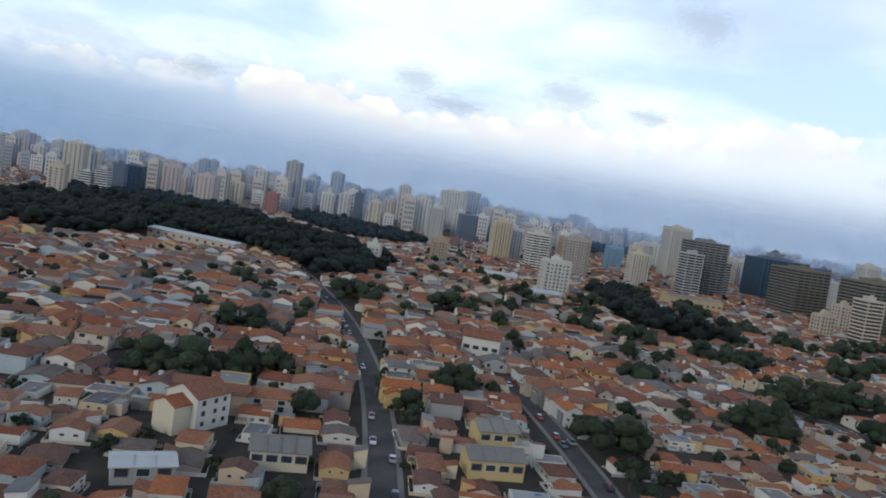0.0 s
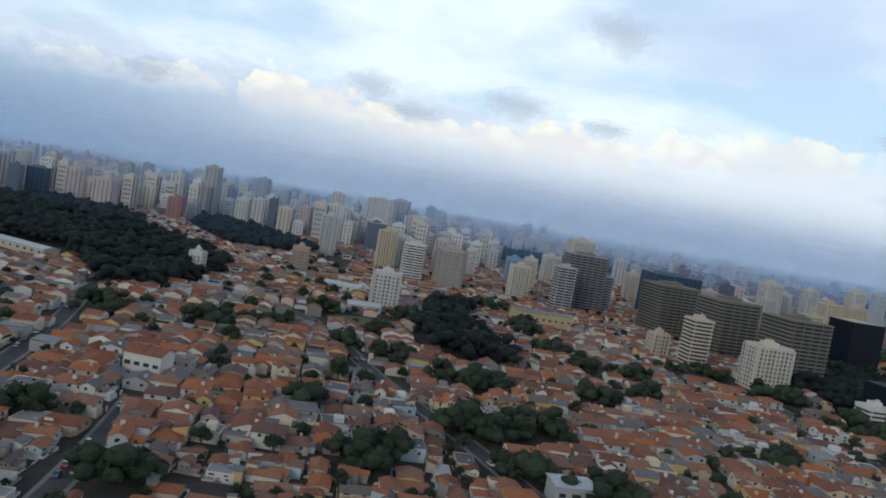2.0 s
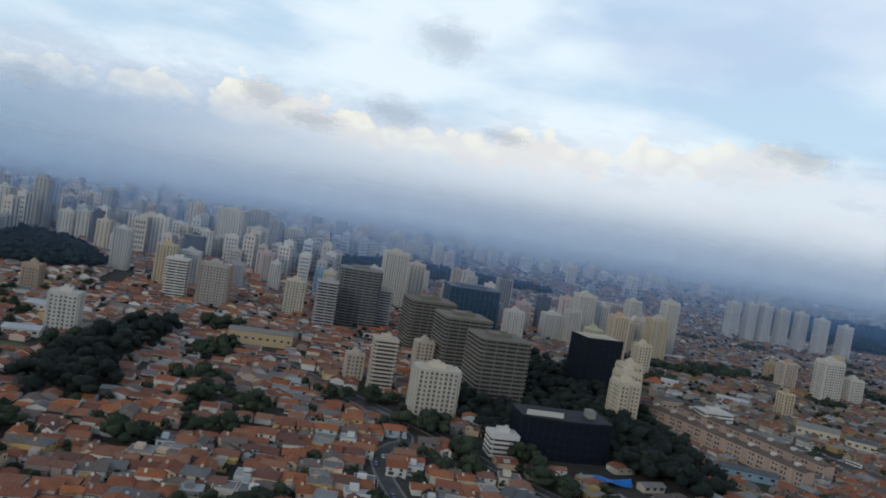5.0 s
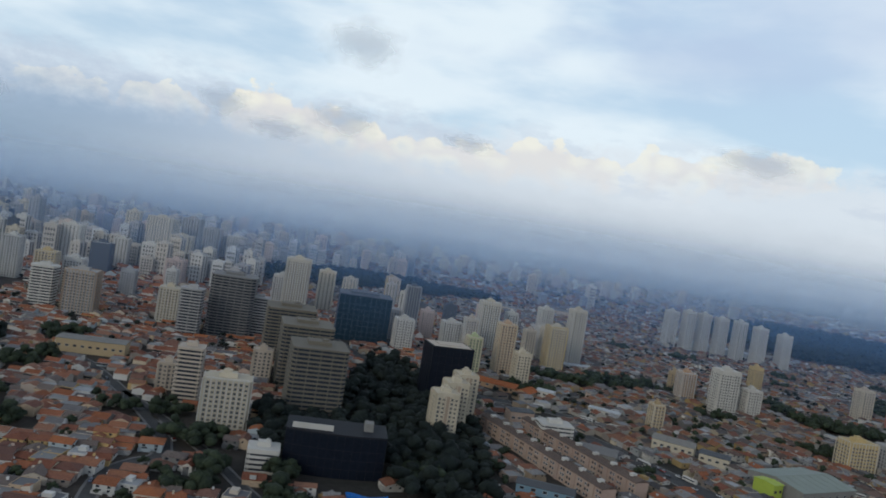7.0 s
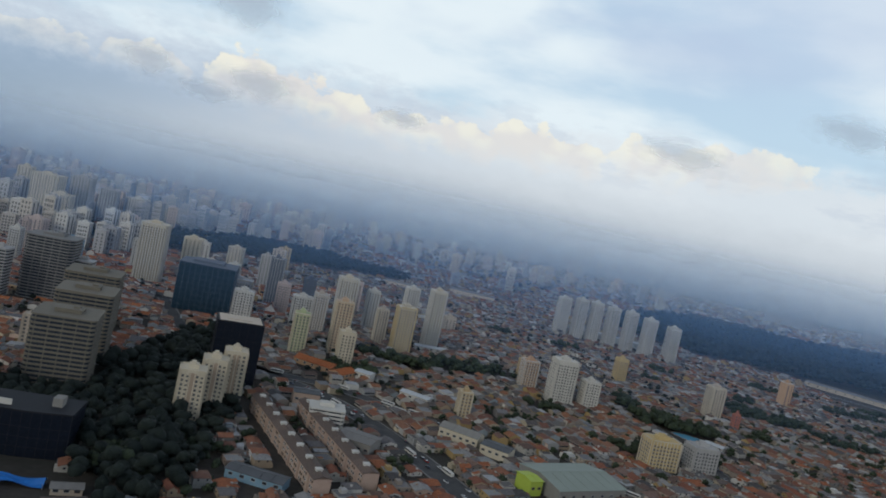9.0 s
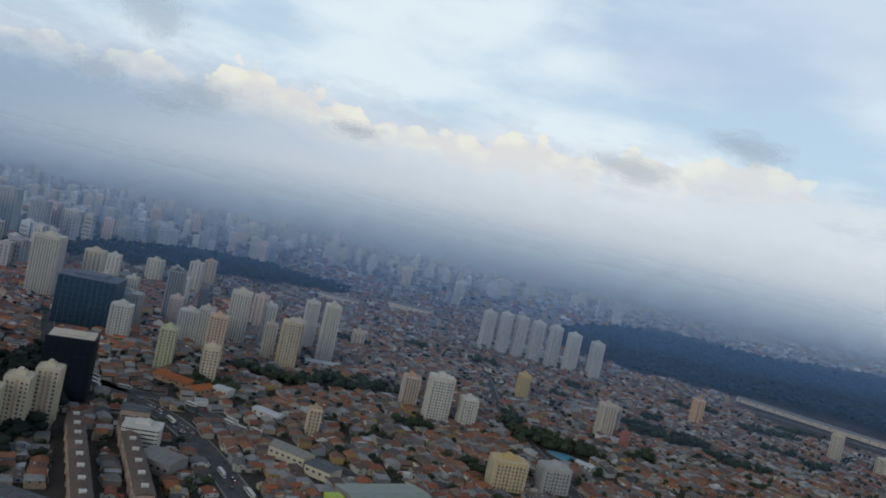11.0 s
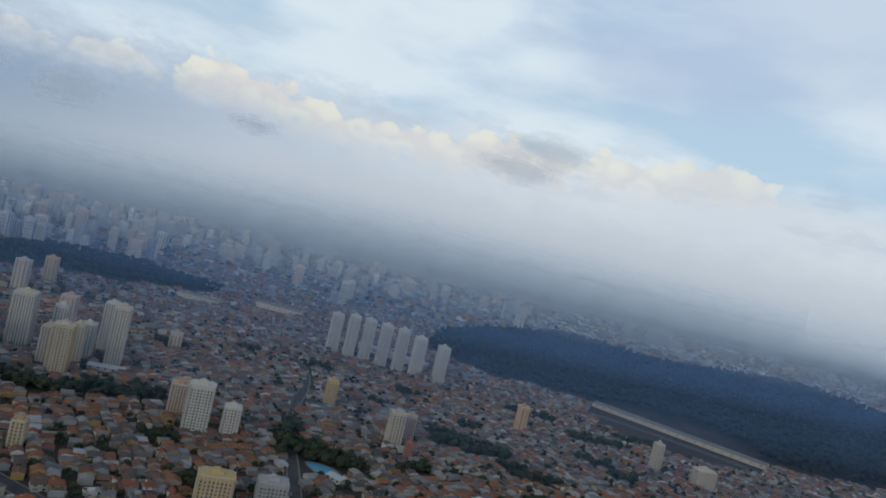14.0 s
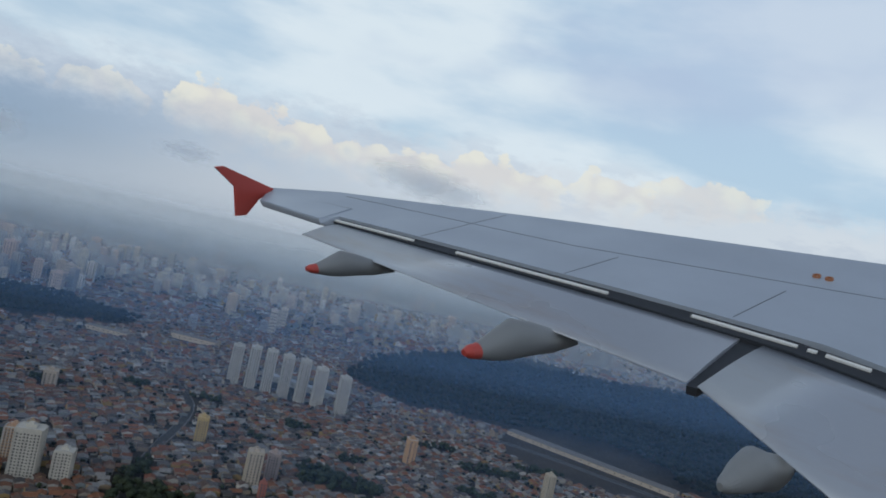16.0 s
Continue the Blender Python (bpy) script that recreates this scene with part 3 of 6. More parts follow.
WORDS = {"cream": "cream-painted", "white": "off-white", "beige": "beige", "grey": "grey concrete", "brown": "brown", "redbrown": "red-brown", "yellow": "ochre-yellow", "pink": "dusty pink",
         "peach": "peach-coloured", "green": "pale green", "orange": "pale orange", "tan": "tan", "red": "red and white", "dark": "dark slate", "olive": "olive-grey", "blue": "pale blue", "black": "black", "teal": "teal", "slate": "slate-grey"}
STOREY = 1.45


def window_column(n, w, h, z0, pitch, sills=True):
    """A column of windows, one above another: panes and sills."""
    s = Shape()
    for i in range(n):
        z = z0 + i * pitch
        if not sills:
            s.add([(-w / 2, -0.03, z), (w / 2, -0.03, z), (w / 2, -0.03, z + h), (-w / 2, -0.03, z + h)], [(0, 1, 2, 3)], 0)
            continue
        s.box(-w / 2, -0.03, z, w / 2, 0.02, z + h, 0)
        if sills:
            s.box(-w / 2, -0.06, z - 0.10, w / 2, 0.02, z - 0.02, 1)
    return s


def faces_of(w, d):
    """The four faces: their middle, turn and width."""
    return ((0, -d / 2, 0, w), (w / 2, 0, 90, d), (0, d / 2, 180, w), (-w / 2, 0, 270, d))


def apartment_tower(x, y, w, h, paint="cream", d=0, turn=None, trim=None, cols=0, far=False, stripe=None, name="apartment_tower"):
    d = d or w * 0.8
    far = far or (y > 535 and not cols) or x < -100
    turn = random.uniform(-12, 12) if turn is None else turn
    top = new(name)
    top.matrix_basis = pose(x, y + d * 0.45, 0, 0, 0, turn)
    claim(x, y + d * 0.45, max(w, d) * 0.62)
    wall, edge = M_PAINT[paint], M_PAINT[trim or paint]
    c = w * 0.07
    body = Shape().prism([(-w / 2 + c, -d / 2), (w / 2 - c, -d / 2), (w / 2, -d / 2 + c), (w / 2, d / 2 - c), (w / 2 - c, d / 2), (-w / 2 + c, d / 2), (-w / 2, d / 2 - c), (-w / 2, -d / 2 + c)], 0, h)
    part("body", body, wall, top)
    rim = Shape()
    for mx, my, a, fw in faces_of(w, d):
        m = pose(mx, my, 0, 0, 0, a)
        e = fw / 2 - c
        p = [m @ Vector((u, v, z)) for z in (h - 0.15, h + 0.35) for u, v in ((-e, -0.10), (e, -0.10), (e, 0.12), (-e, 0.12))]
        rim.add(p, [(0, 3, 2, 1), (4, 5, 6, 7), (0, 1, 5, 4), (1, 2, 6, 5), (2, 3, 7, 6), (3, 0, 4, 7)])
    part("parapet", rim, edge, top)
    lift = Shape().box(-w * 0.2, -d * 0.18, h, w * 0.18, d * 0.2, h + 1.5).box(-w * 0.12, -d * 0.1, h + 1.5, w * 0.05, d * 0.12, h + 2.3)
    part("lift_house", lift, wall, top)
    n = max(2, int((h - 0.8) / STOREY))
    if stripe:
        part("stripe_panel", Shape().box(-w * 0.13, -d / 2 - 0.14, 0.6, w * 0.13, -d / 2 + 0.02, h - 0.8), M_PAINT[stripe], top, "ochre-brown stripe down the facade")
    near = y < 345 and not far
    for k, (mx, my, a, fw) in enumerate(faces_of(w, d)):
        if k == 2 or (far and k == 3):
            continue
        m = max(2, round(fw / (3.0 if far else 1.75)))
        step = fw * 0.9 / m
        grid, fins = Shape(), Shape()
        at = pose(mx, my, 0, 0, 0, a)
        for i in range(m):
            u = -fw * 0.45 + step * (i + 0.5)
            s = window_column(n, step * (0.42 if far else 0.5), 0.86 if i % 3 != 1 else 0.6, 0.7, STOREY, not far)
            if near:
                tagged(part("window_column", s, [M_TOWERGLASS, edge], top, at=at @ pose(u, 0, 0)), kind="stuff")
            else:
                grid.add([(u + v[0], v[1], v[2]) for v in s.v], s.f)
                grid.m = grid.m[:-len(s.f)] + s.m
        for i in range(m + 1):
            u = -fw * 0.45 + step * i
            out = 0.28 if i in (0, m, m // 2) else 0.18
            if near:
                part("pilaster", Shape().box(-0.17, -out, 0, 0.17, 0.02, h - 0.1), edge, top, at=at @ pose(u, 0, 0))
            elif not far:
                fins.box(u - 0.17, -out, 0, u + 0.17, 0.02, h - 0.1)
        if not near:
            tagged(part("window_grid", grid, [M_TOWERGLASS, edge], top, at=at), kind="stuff")
            if not far:
                tagged(part("fin_cladding", fins, edge, top, at=at), kind="stuff")
    return tagged(top, f"{WORDS[paint]} apartment tower with {'ribbed facades and ' if not far else ''}small dark windows", "building", "apartment towers")


def banded_tower(x, y, w, h, paint="white", d=0, turn=None, pitch=1.5, solid=0.5, cut=0.12, glass=None, name="office_tower"):
    """A block whose floors show as proud bands with dark ribbons of glass between them."""
    d = d or w * 0.8
    turn = random.uniform(-10, 10) if turn is None else turn
    top = new(name)
    top.matrix_basis = pose(x, y + d * 0.45, 0, 0, 0, turn)
    claim(x, y + d * 0.45, max(w, d) * 0.62)
    wall = M_PAINT[paint]

    def ring(e):
        a, b, c = w / 2 + e, d / 2 + e, w * cut
        return [(-a + c, -b), (a - c, -b), (a, -b + c), (a, b - c), (a - c, b), (-a + c, b), (-a, b - c), (-a, -b + c)]

    part("glazed_core", Shape().prism(ring(-0.15), 0, h - 0.2), glass or M_GLASS, top)
    n = max(2, int(h / pitch))
    for i in range(n):
        z = i * pitch
        part("floor_band", Shape().prism(ring(0.12), z, z + pitch * solid), wall, top)
    part("roof_band", Shape().prism(ring(0.16), n * pitch - 0.05, h), wall, top)
    part("lift_house", Shape().box(-w * 0.22, -d * 0.15, h, w * 0.2, d * 0.22, h + 1.3).box(w * 0.05, -d * 0.05, h + 1.3, w * 0.15, d * 0.1, h + 1.9), wall, top)
    for i in range(max(2, round(w / 4))):
        u = -w * 0.42 + w * 0.84 * i / (max(2, round(w / 4)) - 1)
        part("pier", Shape().box(-0.12, -0.05, 0, 0.12, 0.22, h - 0.3), wall, top, at=pose(u, -d / 2 - 0.05, 0))
    return tagged(top, f"{WORDS[paint]} office tower with horizontal bands and ribbon windows", "building", "office towers")


def glass_block(x, y, w, h, glass, d=0, turn=0, words="blue glass", paint="dark", pale=None):
    d = d or w * 0.8
    top = new("glass_office_block")
    top.matrix_basis = pose(x, y + d * 0.45, 0, 0, 0, turn)
    claim(x, y + d * 0.45, max(w, d) * 0.62)
    part("glass_wall", Shape().box(-w / 2, -d / 2, 0, w / 2, d / 2, h), glass, top)
    part("roof_band", Shape().box(-w / 2 - 0.15, -d / 2 - 0.15, h, w / 2 + 0.15, d / 2 + 0.15, h + 0.5), M_PAINT[paint], top)
    part("plant_room", Shape().box(-w * 0.3, -d * 0.25, h + 0.5, w * 0.25, d * 0.3, h + (1.8 if not pale else 0.9)), M_PAINT[pale or paint], top)
    if pale:
        part("roof_deck", Shape().box(-w * 0.46, -d * 0.45, h + 0.5, w * 0.46, d * 0.45, h + 0.62), M_PAINT[pale], top, "pale roof deck")
    for mx, my, a, fw in faces_of(w, d):
        m = max(2, round(fw / 3.0))
        for i in range(m + 1):
            part("mullion", Shape().box(-0.07, -0.10, 0, 0.07, 0.03, h), M_PAINT[paint], top, at=pose(mx, my, 0, 0, 0, a) @ pose(-fw / 2 + fw * i / m, 0, 0))
        for i in range(1, int(h / 3)):
            part("transom", Shape().box(-fw / 2, -0.06, i * 3.0, fw / 2, 0.02, i * 3.0 + 0.1), M_PAINT[paint], top, at=pose(mx, my, 0, 0, 0, a))
    return tagged(top, f"{words} office block with dark mullions", "building", "glass offices")

# ---- houses ----
def gable_parts(w, d, h, rise, over=0.35):
    """Walls with gables at both ends of the ridge, which runs along x, and a roof of two slopes."""
    wall = Shape().box(-w / 2, -d / 2, 0, w / 2, d / 2, h)
    for x in (-w / 2, w / 2 - 0.15):
        wall.add([(x, -d / 2, h), (x, d / 2, h), (x, 0, h + rise), (x + 0.15, -d / 2, h), (x + 0.15, d / 2, h), (x + 0.15, 0, h + rise)], [(0, 2, 1), (3, 4, 5), (0, 3, 5, 2), (1, 2, 5, 4)])
    k = rise / (d / 2)
    e, z, top = d / 2 + over, h - k * over + 0.10, h + rise + 0.12
    x = w / 2 + over * 0.7
    prof = [(-e, z), (-0.16, top - 0.02), (-0.10, top + 0.09), (0.10, top + 0.09), (0.16, top - 0.02), (e, z), (e, z - 0.13), (0, top - 0.15), (-e, z - 0.13)]
    n = len(prof)
    roof = Shape().add([(sx, py, pz) for sx in (-x, x) for py, pz in prof], [(0, 1, 7, 8), (1, 2, 3, 4, 7), (4, 5, 6, 7), (17, 16, 10, 9), (16, 13, 12, 11, 10), (16, 15, 14, 13)] + [(i, n + i, n + (i + 1) % n, (i + 1) % n) for i in range(n)])
    return wall, roof


def hip_parts(w, d, h, rise, over=0.35):
    wall = Shape().box(-w / 2, -d / 2, 0, w / 2, d / 2, h)
    a, b, r = w / 2 + over, d / 2 + over, max(0.2, w / 2 - d / 2 * 0.9)
    z = h - 0.05
    roof = Shape().add([(-a, -b, z), (a, -b, z), (a, b, z), (-a, b, z), (-r, 0, h + rise), (r, 0, h + rise), (-a, -b, z - 0.12), (a, -b, z - 0.12), (a, b, z - 0.12), (-a, b, z - 0.12)],
                       [(0, 1, 5, 4), (1, 2, 5), (2, 3, 4, 5), (3, 0, 4), (6, 7, 1, 0), (7, 8, 2, 1), (8, 9, 3, 2), (9, 6, 0, 3), (9, 8, 7, 6)])
    return wall, roof


def flat_parts(w, d, h, rise, over=0.0):
    wall = Shape().box(-w / 2, -d / 2, 0, w / 2, d / 2, h)
    for x0, y0, x1, y1 in ((-w / 2, -d / 2, w / 2, -d / 2 + 0.15), (-w / 2, d / 2 - 0.15, w / 2, d / 2), (-w / 2, -d / 2 + 0.15, -w / 2 + 0.15, d / 2 - 0.15), (w / 2 - 0.15, -d / 2 + 0.15, w / 2, d / 2 - 0.15)):
        wall.box(x0, y0, h, x1, y1, h + 0.45)
    roof = Shape()
    roof.slab((-w / 2 + 0.15, -d / 2 + 0.15, h + 0.12), (w / 2 - 0.15, -d / 2 + 0.15, h + 0.12), (w / 2 - 0.15, d / 2 - 0.15, h + 0.35), (-w / 2 + 0.15, d / 2 - 0.15, h + 0.35), 0.1)
    return wall, roof


def ell_parts(w, d, h, rise, over=0.3):
    """A main range with a lower wing across its front."""
    wall, roof = gable_parts(w, d * 0.55, h, rise * 0.7, over)
    for s in (wall, roof):
        s.v = [(x, y + d * 0.2, z) for x, y, z in s.v]
    w2, r2 = gable_parts(d * 0.5, w * 0.48, h * 0.72, rise * 0.55, over)
    for s, t in ((wall, w2), (roof, r2)):
        k = [(-y - w * 0.2, x - d * 0.22, z) for x, y, z in t.v]
        s.add(k, t.f)
    return wall, roof


def house_window(w, h):
    """A pane set back in its frame, one piece."""
    def ring(e, y):
        return [(-w / 2 - e, y, -e), (w / 2 + e, y, -e), (w / 2 + e, y, h + e), (-w / 2 - e, y, h + e)]

    s = Shape().add(ring(0.08, 0.02) + ring(0.08, -0.06) + ring(0.0, -0.06) + ring(0.0, -0.01), [(4 * k + i, 4 * k + (i + 1) % 4, 4 * k + 4 + (i + 1) % 4, 4 * k + 4 + i) for k in range(3) for i in range(4)], 1)
    s.f.append((12, 13, 14, 15))
    s.m.append(0)
    return s


WINDOW = house_window(0.75, 0.7).mesh("window", [M_GLASS, M_FRAME])
WINDOW_WIDE = house_window(1.2, 0.75).mesh("window_wide", [M_GLASS, M_FRAME])
DOOR = Shape().box(-0.4, -0.05, 0, 0.4, 0.02, 1.5, 0).box(-0.48, -0.07, 0, -0.4, 0.02, 1.58, 1).box(0.4, -0.07, 0, 0.48, 0.02, 1.58, 1).box(-0.4, -0.07, 1.5, 0.4, 0.02, 1.58, 1).mesh("door", [M_DOOR, M_FRAME])
GATE = Shape().box(-0.95, -0.05, 0, 0.95, 0.02, 1.5, 0).mesh("garage_door", [M_DOOR])
TANK = Shape().tube(0, 0, 0, 0.55, 0.5, 0.55, 10).tube(0, 0, 0.55, 0.66, 0.58, 0.3, 10).mesh("water_tank", [painted("tank_plastic", [(0.12, 0.25, 0.42), (0.35, 0.36, 0.38)], 0.5)])
KINDS = ((gable_parts, 6.2, 7.6, 3.5, 1.2, 0), (hip_parts, 7.0, 7.2, 3.3, 1.3, 0), (ell_parts, 7.2, 8.2, 3.5, 1.5, 0), (gable_parts, 5.4, 7.0, 2.3, 1.0, 0), (flat_parts, 6.4, 7.6, 3.6, 0, 1),
         (hip_parts, 8.4, 6.4, 2.5, 1.2, 0), (gable_parts, 7.6, 6.2, 4.3, 1.1, 0), (flat_parts, 5.6, 7.6, 2.6, 0, 1), (ell_parts, 8.0, 8.6, 4.2, 1.6, 0), (gable_parts, 6.6, 7.4, 2.6, 1.2, 0), (hip_parts, 6.0, 8.6, 4.4, 1.2, 0))


def yard_wall(w, d):
    """The low wall round the plot."""
    s = Shape()
    a, b, t = w / 2 + 0.5, d / 2 + 1.3, 0.12
    s.box(-a, -b, 0, -a * 0.3, -b + t, 0.9).box(a * 0.25, -b, 0, a, -b + t, 0.9)
    s.box(-a * 0.3, -b, 0, a * 0.25, -b + t, 0.12)
    s.box(-a, -b + t, 0, -a + t, b, 1.1).box(a - t, -b + t, 0, a, b, 1.1)
    return s


def make_house(k):
    build, w, d, h, rise, sheet = KINDS[k]
    wall, roof = build(w, d, h, rise)
    top = new("house")
    part("wall", wall, M_WALL, top)
    part("roof", roof, M_SHEET if sheet else M_CLAY, top)
    part("yard_wall", yard_wall(w, d), M_WALL, top)
    front = -d / 2 if build is not ell_parts else -d * 0.075
    two = h > 3
    spots = [(0.28, 0.8 if not two else 0.7, 0), (-0.3, 2.45, 1), (0.22, 2.45, 0)] if two else [(0.28, 0.9, 1), (-0.02, 0.9, 0)]
    for u, z, wide in spots:
        part("window", WINDOW_WIDE if wide else WINDOW, [], top, at=pose(u * w, front, z))
    for y in (-0.15, 0.25):
        part("window", WINDOW, [], top, at=pose(w / 2, y * d + (0.2 * d if build is ell_parts else 0) * (y < 0), 2.4 if two else 0.9, 0, 0, 90))
        if two:
            part("window", WINDOW, [], top, at=pose(-w / 2, y * d + (0.2 * d if build is ell_parts else 0) * (y < 0), 2.4, 0, 0, 270))
    part("door", DOOR, [], top, at=pose(-0.05 * w, front, 0))
    part("garage_door", GATE, [], top, at=pose(-0.33 * w, -d / 2 if build is not ell_parts else -d * 0.47, 0))
    if build is flat_parts:
        part("water_tank", TANK, [], top, "round plastic water tank", at=pose(w * 0.2, d * 0.2, h + 0.33))
    words = "flat-roofed plastered house with a parapet" if build is flat_parts else ("plastered house with a grey sheet roof" if sheet else "plastered house with a weathered clay-tile roof")
    return tagged(top, ("two-storey " if h > 3 else "single-storey ") + words, "house", "houses of the quarter")



# the three joined office volumes with olive-grey bands, and the slabs behind them
banded_tower(187, 366, 22, 25, "olive", 20, 14, 1.5, 0.45, 0.05)
banded_tower(201, 326, 20.5, 25, "olive", 20, 14, 1.5, 0.45, 0.05)
banded_tower(212, 286, 19.5, 24.5, "olive", 19, 14, 1.5, 0.45, 0.05)
banded_tower(150, 405, 22, 31, "slate", 18, 8, 1.45, 0.4, 0.1)
banded_tower(136, 387, 10.5, 24, "grey", 9, 8, 1.45, 0.4, 0.08)
banded_tower(163, 415, 9.7, 21, "grey", 9, 8, 1.45, 0.5, 0.08)
banded_tower(170.5, 281, 8.4, 19, "beige", 8, 10, 1.4, 0.45, 0.05)
glass_block(214, 452, 30, 26, M_BLUEGLASS, 22, 8, "blue glass", "dark")
glass_block(260, 330, 17.5, 24.5, M_BLACKGLASS, 14, 16, "black glass", "black", "beige")
# the cream tower by the houses, and its neighbours
apartment_tower(189, 260, 14.8, 15.5, "cream", 9, 12, "white", 7)
apartment_tower(160, 293, 6.7, 9.5, "beige", 6, 10)
apartment_tower(186, 326, 7.6, 12.5, "beige", 6, 12)
apartment_tower(50, 297, 10.9, 14.5, "white", 7, 8, "white", 4)
apartment_tower(2, 367, 7.9, 12.3, "brown", 7, 6)
apartment_tower(-24, 292, 5.0, 10.5, "white", 5, -5)
apartment_tower(38, 440, 11, 24, "yellow", 9, 8, "cream", 5)
banded_tower(56, 404, 11.5, 21.5, "white", 9, 10, 1.45, 0.5, 0.08, name="apartment_tower")
apartment_tower(47, 455, 11, 21, "white", 8, 5)
apartment_tower(76, 402, 15.5, 22, "grey", 10, 6, "brown")
apartment_tower(70, 477, 8.3, 16.5, "grey")
apartment_tower(78, 527, 5.8, 20, "pink")
apartment_tower(91, 492, 6.5, 19, "white")
apartment_tower(86, 585, 12, 18, "grey")
apartment_tower(116, 416, 10.5, 18.5, "cream", 8, 8, "white")
apartment_tower(121, 497, 11, 18, "blue", 8)
apartment_tower(128, 470, 7.9, 21, "cream")
apartment_tower(151, 534, 11.8, 22, "white")
apartment_tower(226, 478, 18, 18, "grey", 12, 8, "beige")
# the stepped cream towers in the trees
apartment_tower(258.5, 279, 8.3, 17.5, "cream", 8, 14, "cream", stripe="brown")
apartment_tower(262.5, 291, 8.0, 19.0, "cream", 8, 14, "cream", stripe="brown")
apartment_tower(266.5, 303, 7.7, 20.0, "cream", 8, 14, "cream", stripe="brown")
# the cluster beyond the avenue
apartment_tower(276, 402, 7.4, 20, "green", 8, 10, "cream", 4)
apartment_tower(294, 420, 9.0, 27, "peach", 9, 10, "cream")
apartment_tower(300, 392, 7.2, 17.5, "cream", 7, 12)
apartment_tower(290, 487, 11.7, 31, "cream", 11, 9, "white")
apartment_tower(327, 452, 10.5, 26, "cream", 10, 10, "yellow", 5)
apartment_tower(326, 492, 7.8, 20, "white", 8, 10)
apartment_tower(345, 485, 8.7, 35, "cream", 9, 12, "white", 4)
apartment_tower(330, 514, 8.2, 30, "white", 9, 10)
apartment_tower(241, 520, 9.4, 30, "dark", 9, 8, "grey")
apartment_tower(267, 470, 11.7, 17, "white", 9, 8)
apartment_tower(266, 500, 7.0, 24, "dark", 8, 10)
apartment_tower(224, 578, 7.8, 24, "grey")
apartment_tower(224, 629, 10.1, 24, "beige")
apartment_tower(361, 557, 8.4, 10.5, "beige", 8, 12)
apartment_tower(292, 548, 10.1, 22, "pink")
apartment_tower(165, 505, 15.6, 37, "cream", 14, 8, "white")
apartment_tower(180, 540, 11.7, 29, "cream", 12, 8)
apartment_tower(175, 590, 9.4, 22, "white")
apartment_tower(306, 502, 7.5, 25, "white", 6, 10)
apartment_tower(314, 468, 6.5, 20, "beige", 6, 10, "cream")
apartment_tower(326, 478, 6.8, 22, "cream", 6, 10)
apartment_tower(252, 492, 8, 19, "pink", 7, 8)
apartment_tower(236, 556, 9, 22, "white", 8)
apartment_tower(203, 506, 9, 21, "beige", 8)
apartment_tower(214, 522, 7.5, 20, "white", 7)
apartment_tower(278, 462, 8, 22, "beige", 7, 9, "white")
# towers in the low streets
apartment_tower(411, 410, 11.9, 22.5, "white", 9, 9, "white", 6)
apartment_tower(427, 413, 8.3, 14, "white", 8, 9, "white", 4)
apartment_tower(397, 428, 8.1, 15.5, "orange", 8, 9, "white", 4)
apartment_tower(397, 449, 4.7, 12, "tan")
apartment_tower(356, 350, 5.1, 11, "tan", 6, 9, "cream")
apartment_tower(471, 504, 6.2, 15, "yellow", 7, 10)
apartment_tower(510, 449, 7.8, 18.5, "beige", 8, 10, "cream")
apartment_tower(519, 464, 6.2, 15, "pink")
apartment_tower(600, 536, 6.5, 17.5, "orange", 7, 10, "white")
apartment_tower(518, 437, 3.4, 8.2, "red")
apartment_tower(690, 517, 5.2, 17, "cream", 6, 10)
apartment_tower(715, 497, 13.0, 11, "cream", 9, 10)
apartment_tower(437, 332, 13.8, 12, "yellow", 9, 10, "cream", 5)
apartment_tower(458, 340, 11.8, 10.5, "grey", 9, 10)
# the row of tall white towers by the park
apartment_tower(462, 652, 8.6, 33, "white", 10, 8, "white", 4)
apartment_tower(476, 649, 7.8, 35, "white", 10, 8, "white", 4)
apartment_tower(489, 648, 7.8, 35, "white", 10, 8, "white", 4)
apartment_tower(503, 645, 8.2, 34, "white", 10, 8, "white", 4)
apartment_tower(517, 640, 7.8, 34, "white", 10, 8, "white", 4)
apartment_tower(531, 632, 8.6, 32, "white", 10, 8, "white", 4)
apartment_tower(550, 628, 8.2, 29.5, "white", 10, 8, "white", 4)
# the skyline behind the western wood
apartment_tower(-200, 382, 8.7, 19.5, "beige")
banded_tower(-221, 456, 8.3, 15, "white", 7, 4)
banded_tower(-212, 459, 8.8, 18, "white", 7, 4)
apartment_tower(-221, 503, 8.4, 22, "dark")
glass_block(-227, 540, 13, 21, M_BLUEGLASS, 10, 5, "blue glass", "dark")
apartment_tower(-238, 590, 9, 18, "beige")
glass_block(-292, 758, 10, 22, M_BLUEGLASS, 9, 5, "dark blue glass", "dark")
banded_tower(-261, 827, 13, 17, "white", 9)
apartment_tower(-165, 584, 16, 20, "cream", 9)
apartment_tower(-185, 700, 8, 25, "brown")
apartment_tower(-124, 538, 10.2, 17, "redbrown", 8)
apartment_tower(-182, 784, 12, 28, "grey")
apartment_tower(-165, 758, 8, 27, "dark")
apartment_tower(-134, 702, 10.7, 25, "dark", 8, None, "grey")
apartment_tower(-92, 598, 11, 22.5, "white")
apartment_tower(-78, 595, 10, 24, "white")
apartment_tower(-67, 594, 7, 26, "dark")
apartment_tower(-50, 566, 10.3, 22, "cream")
apartment_tower(-61, 648, 7.4, 26, "white")
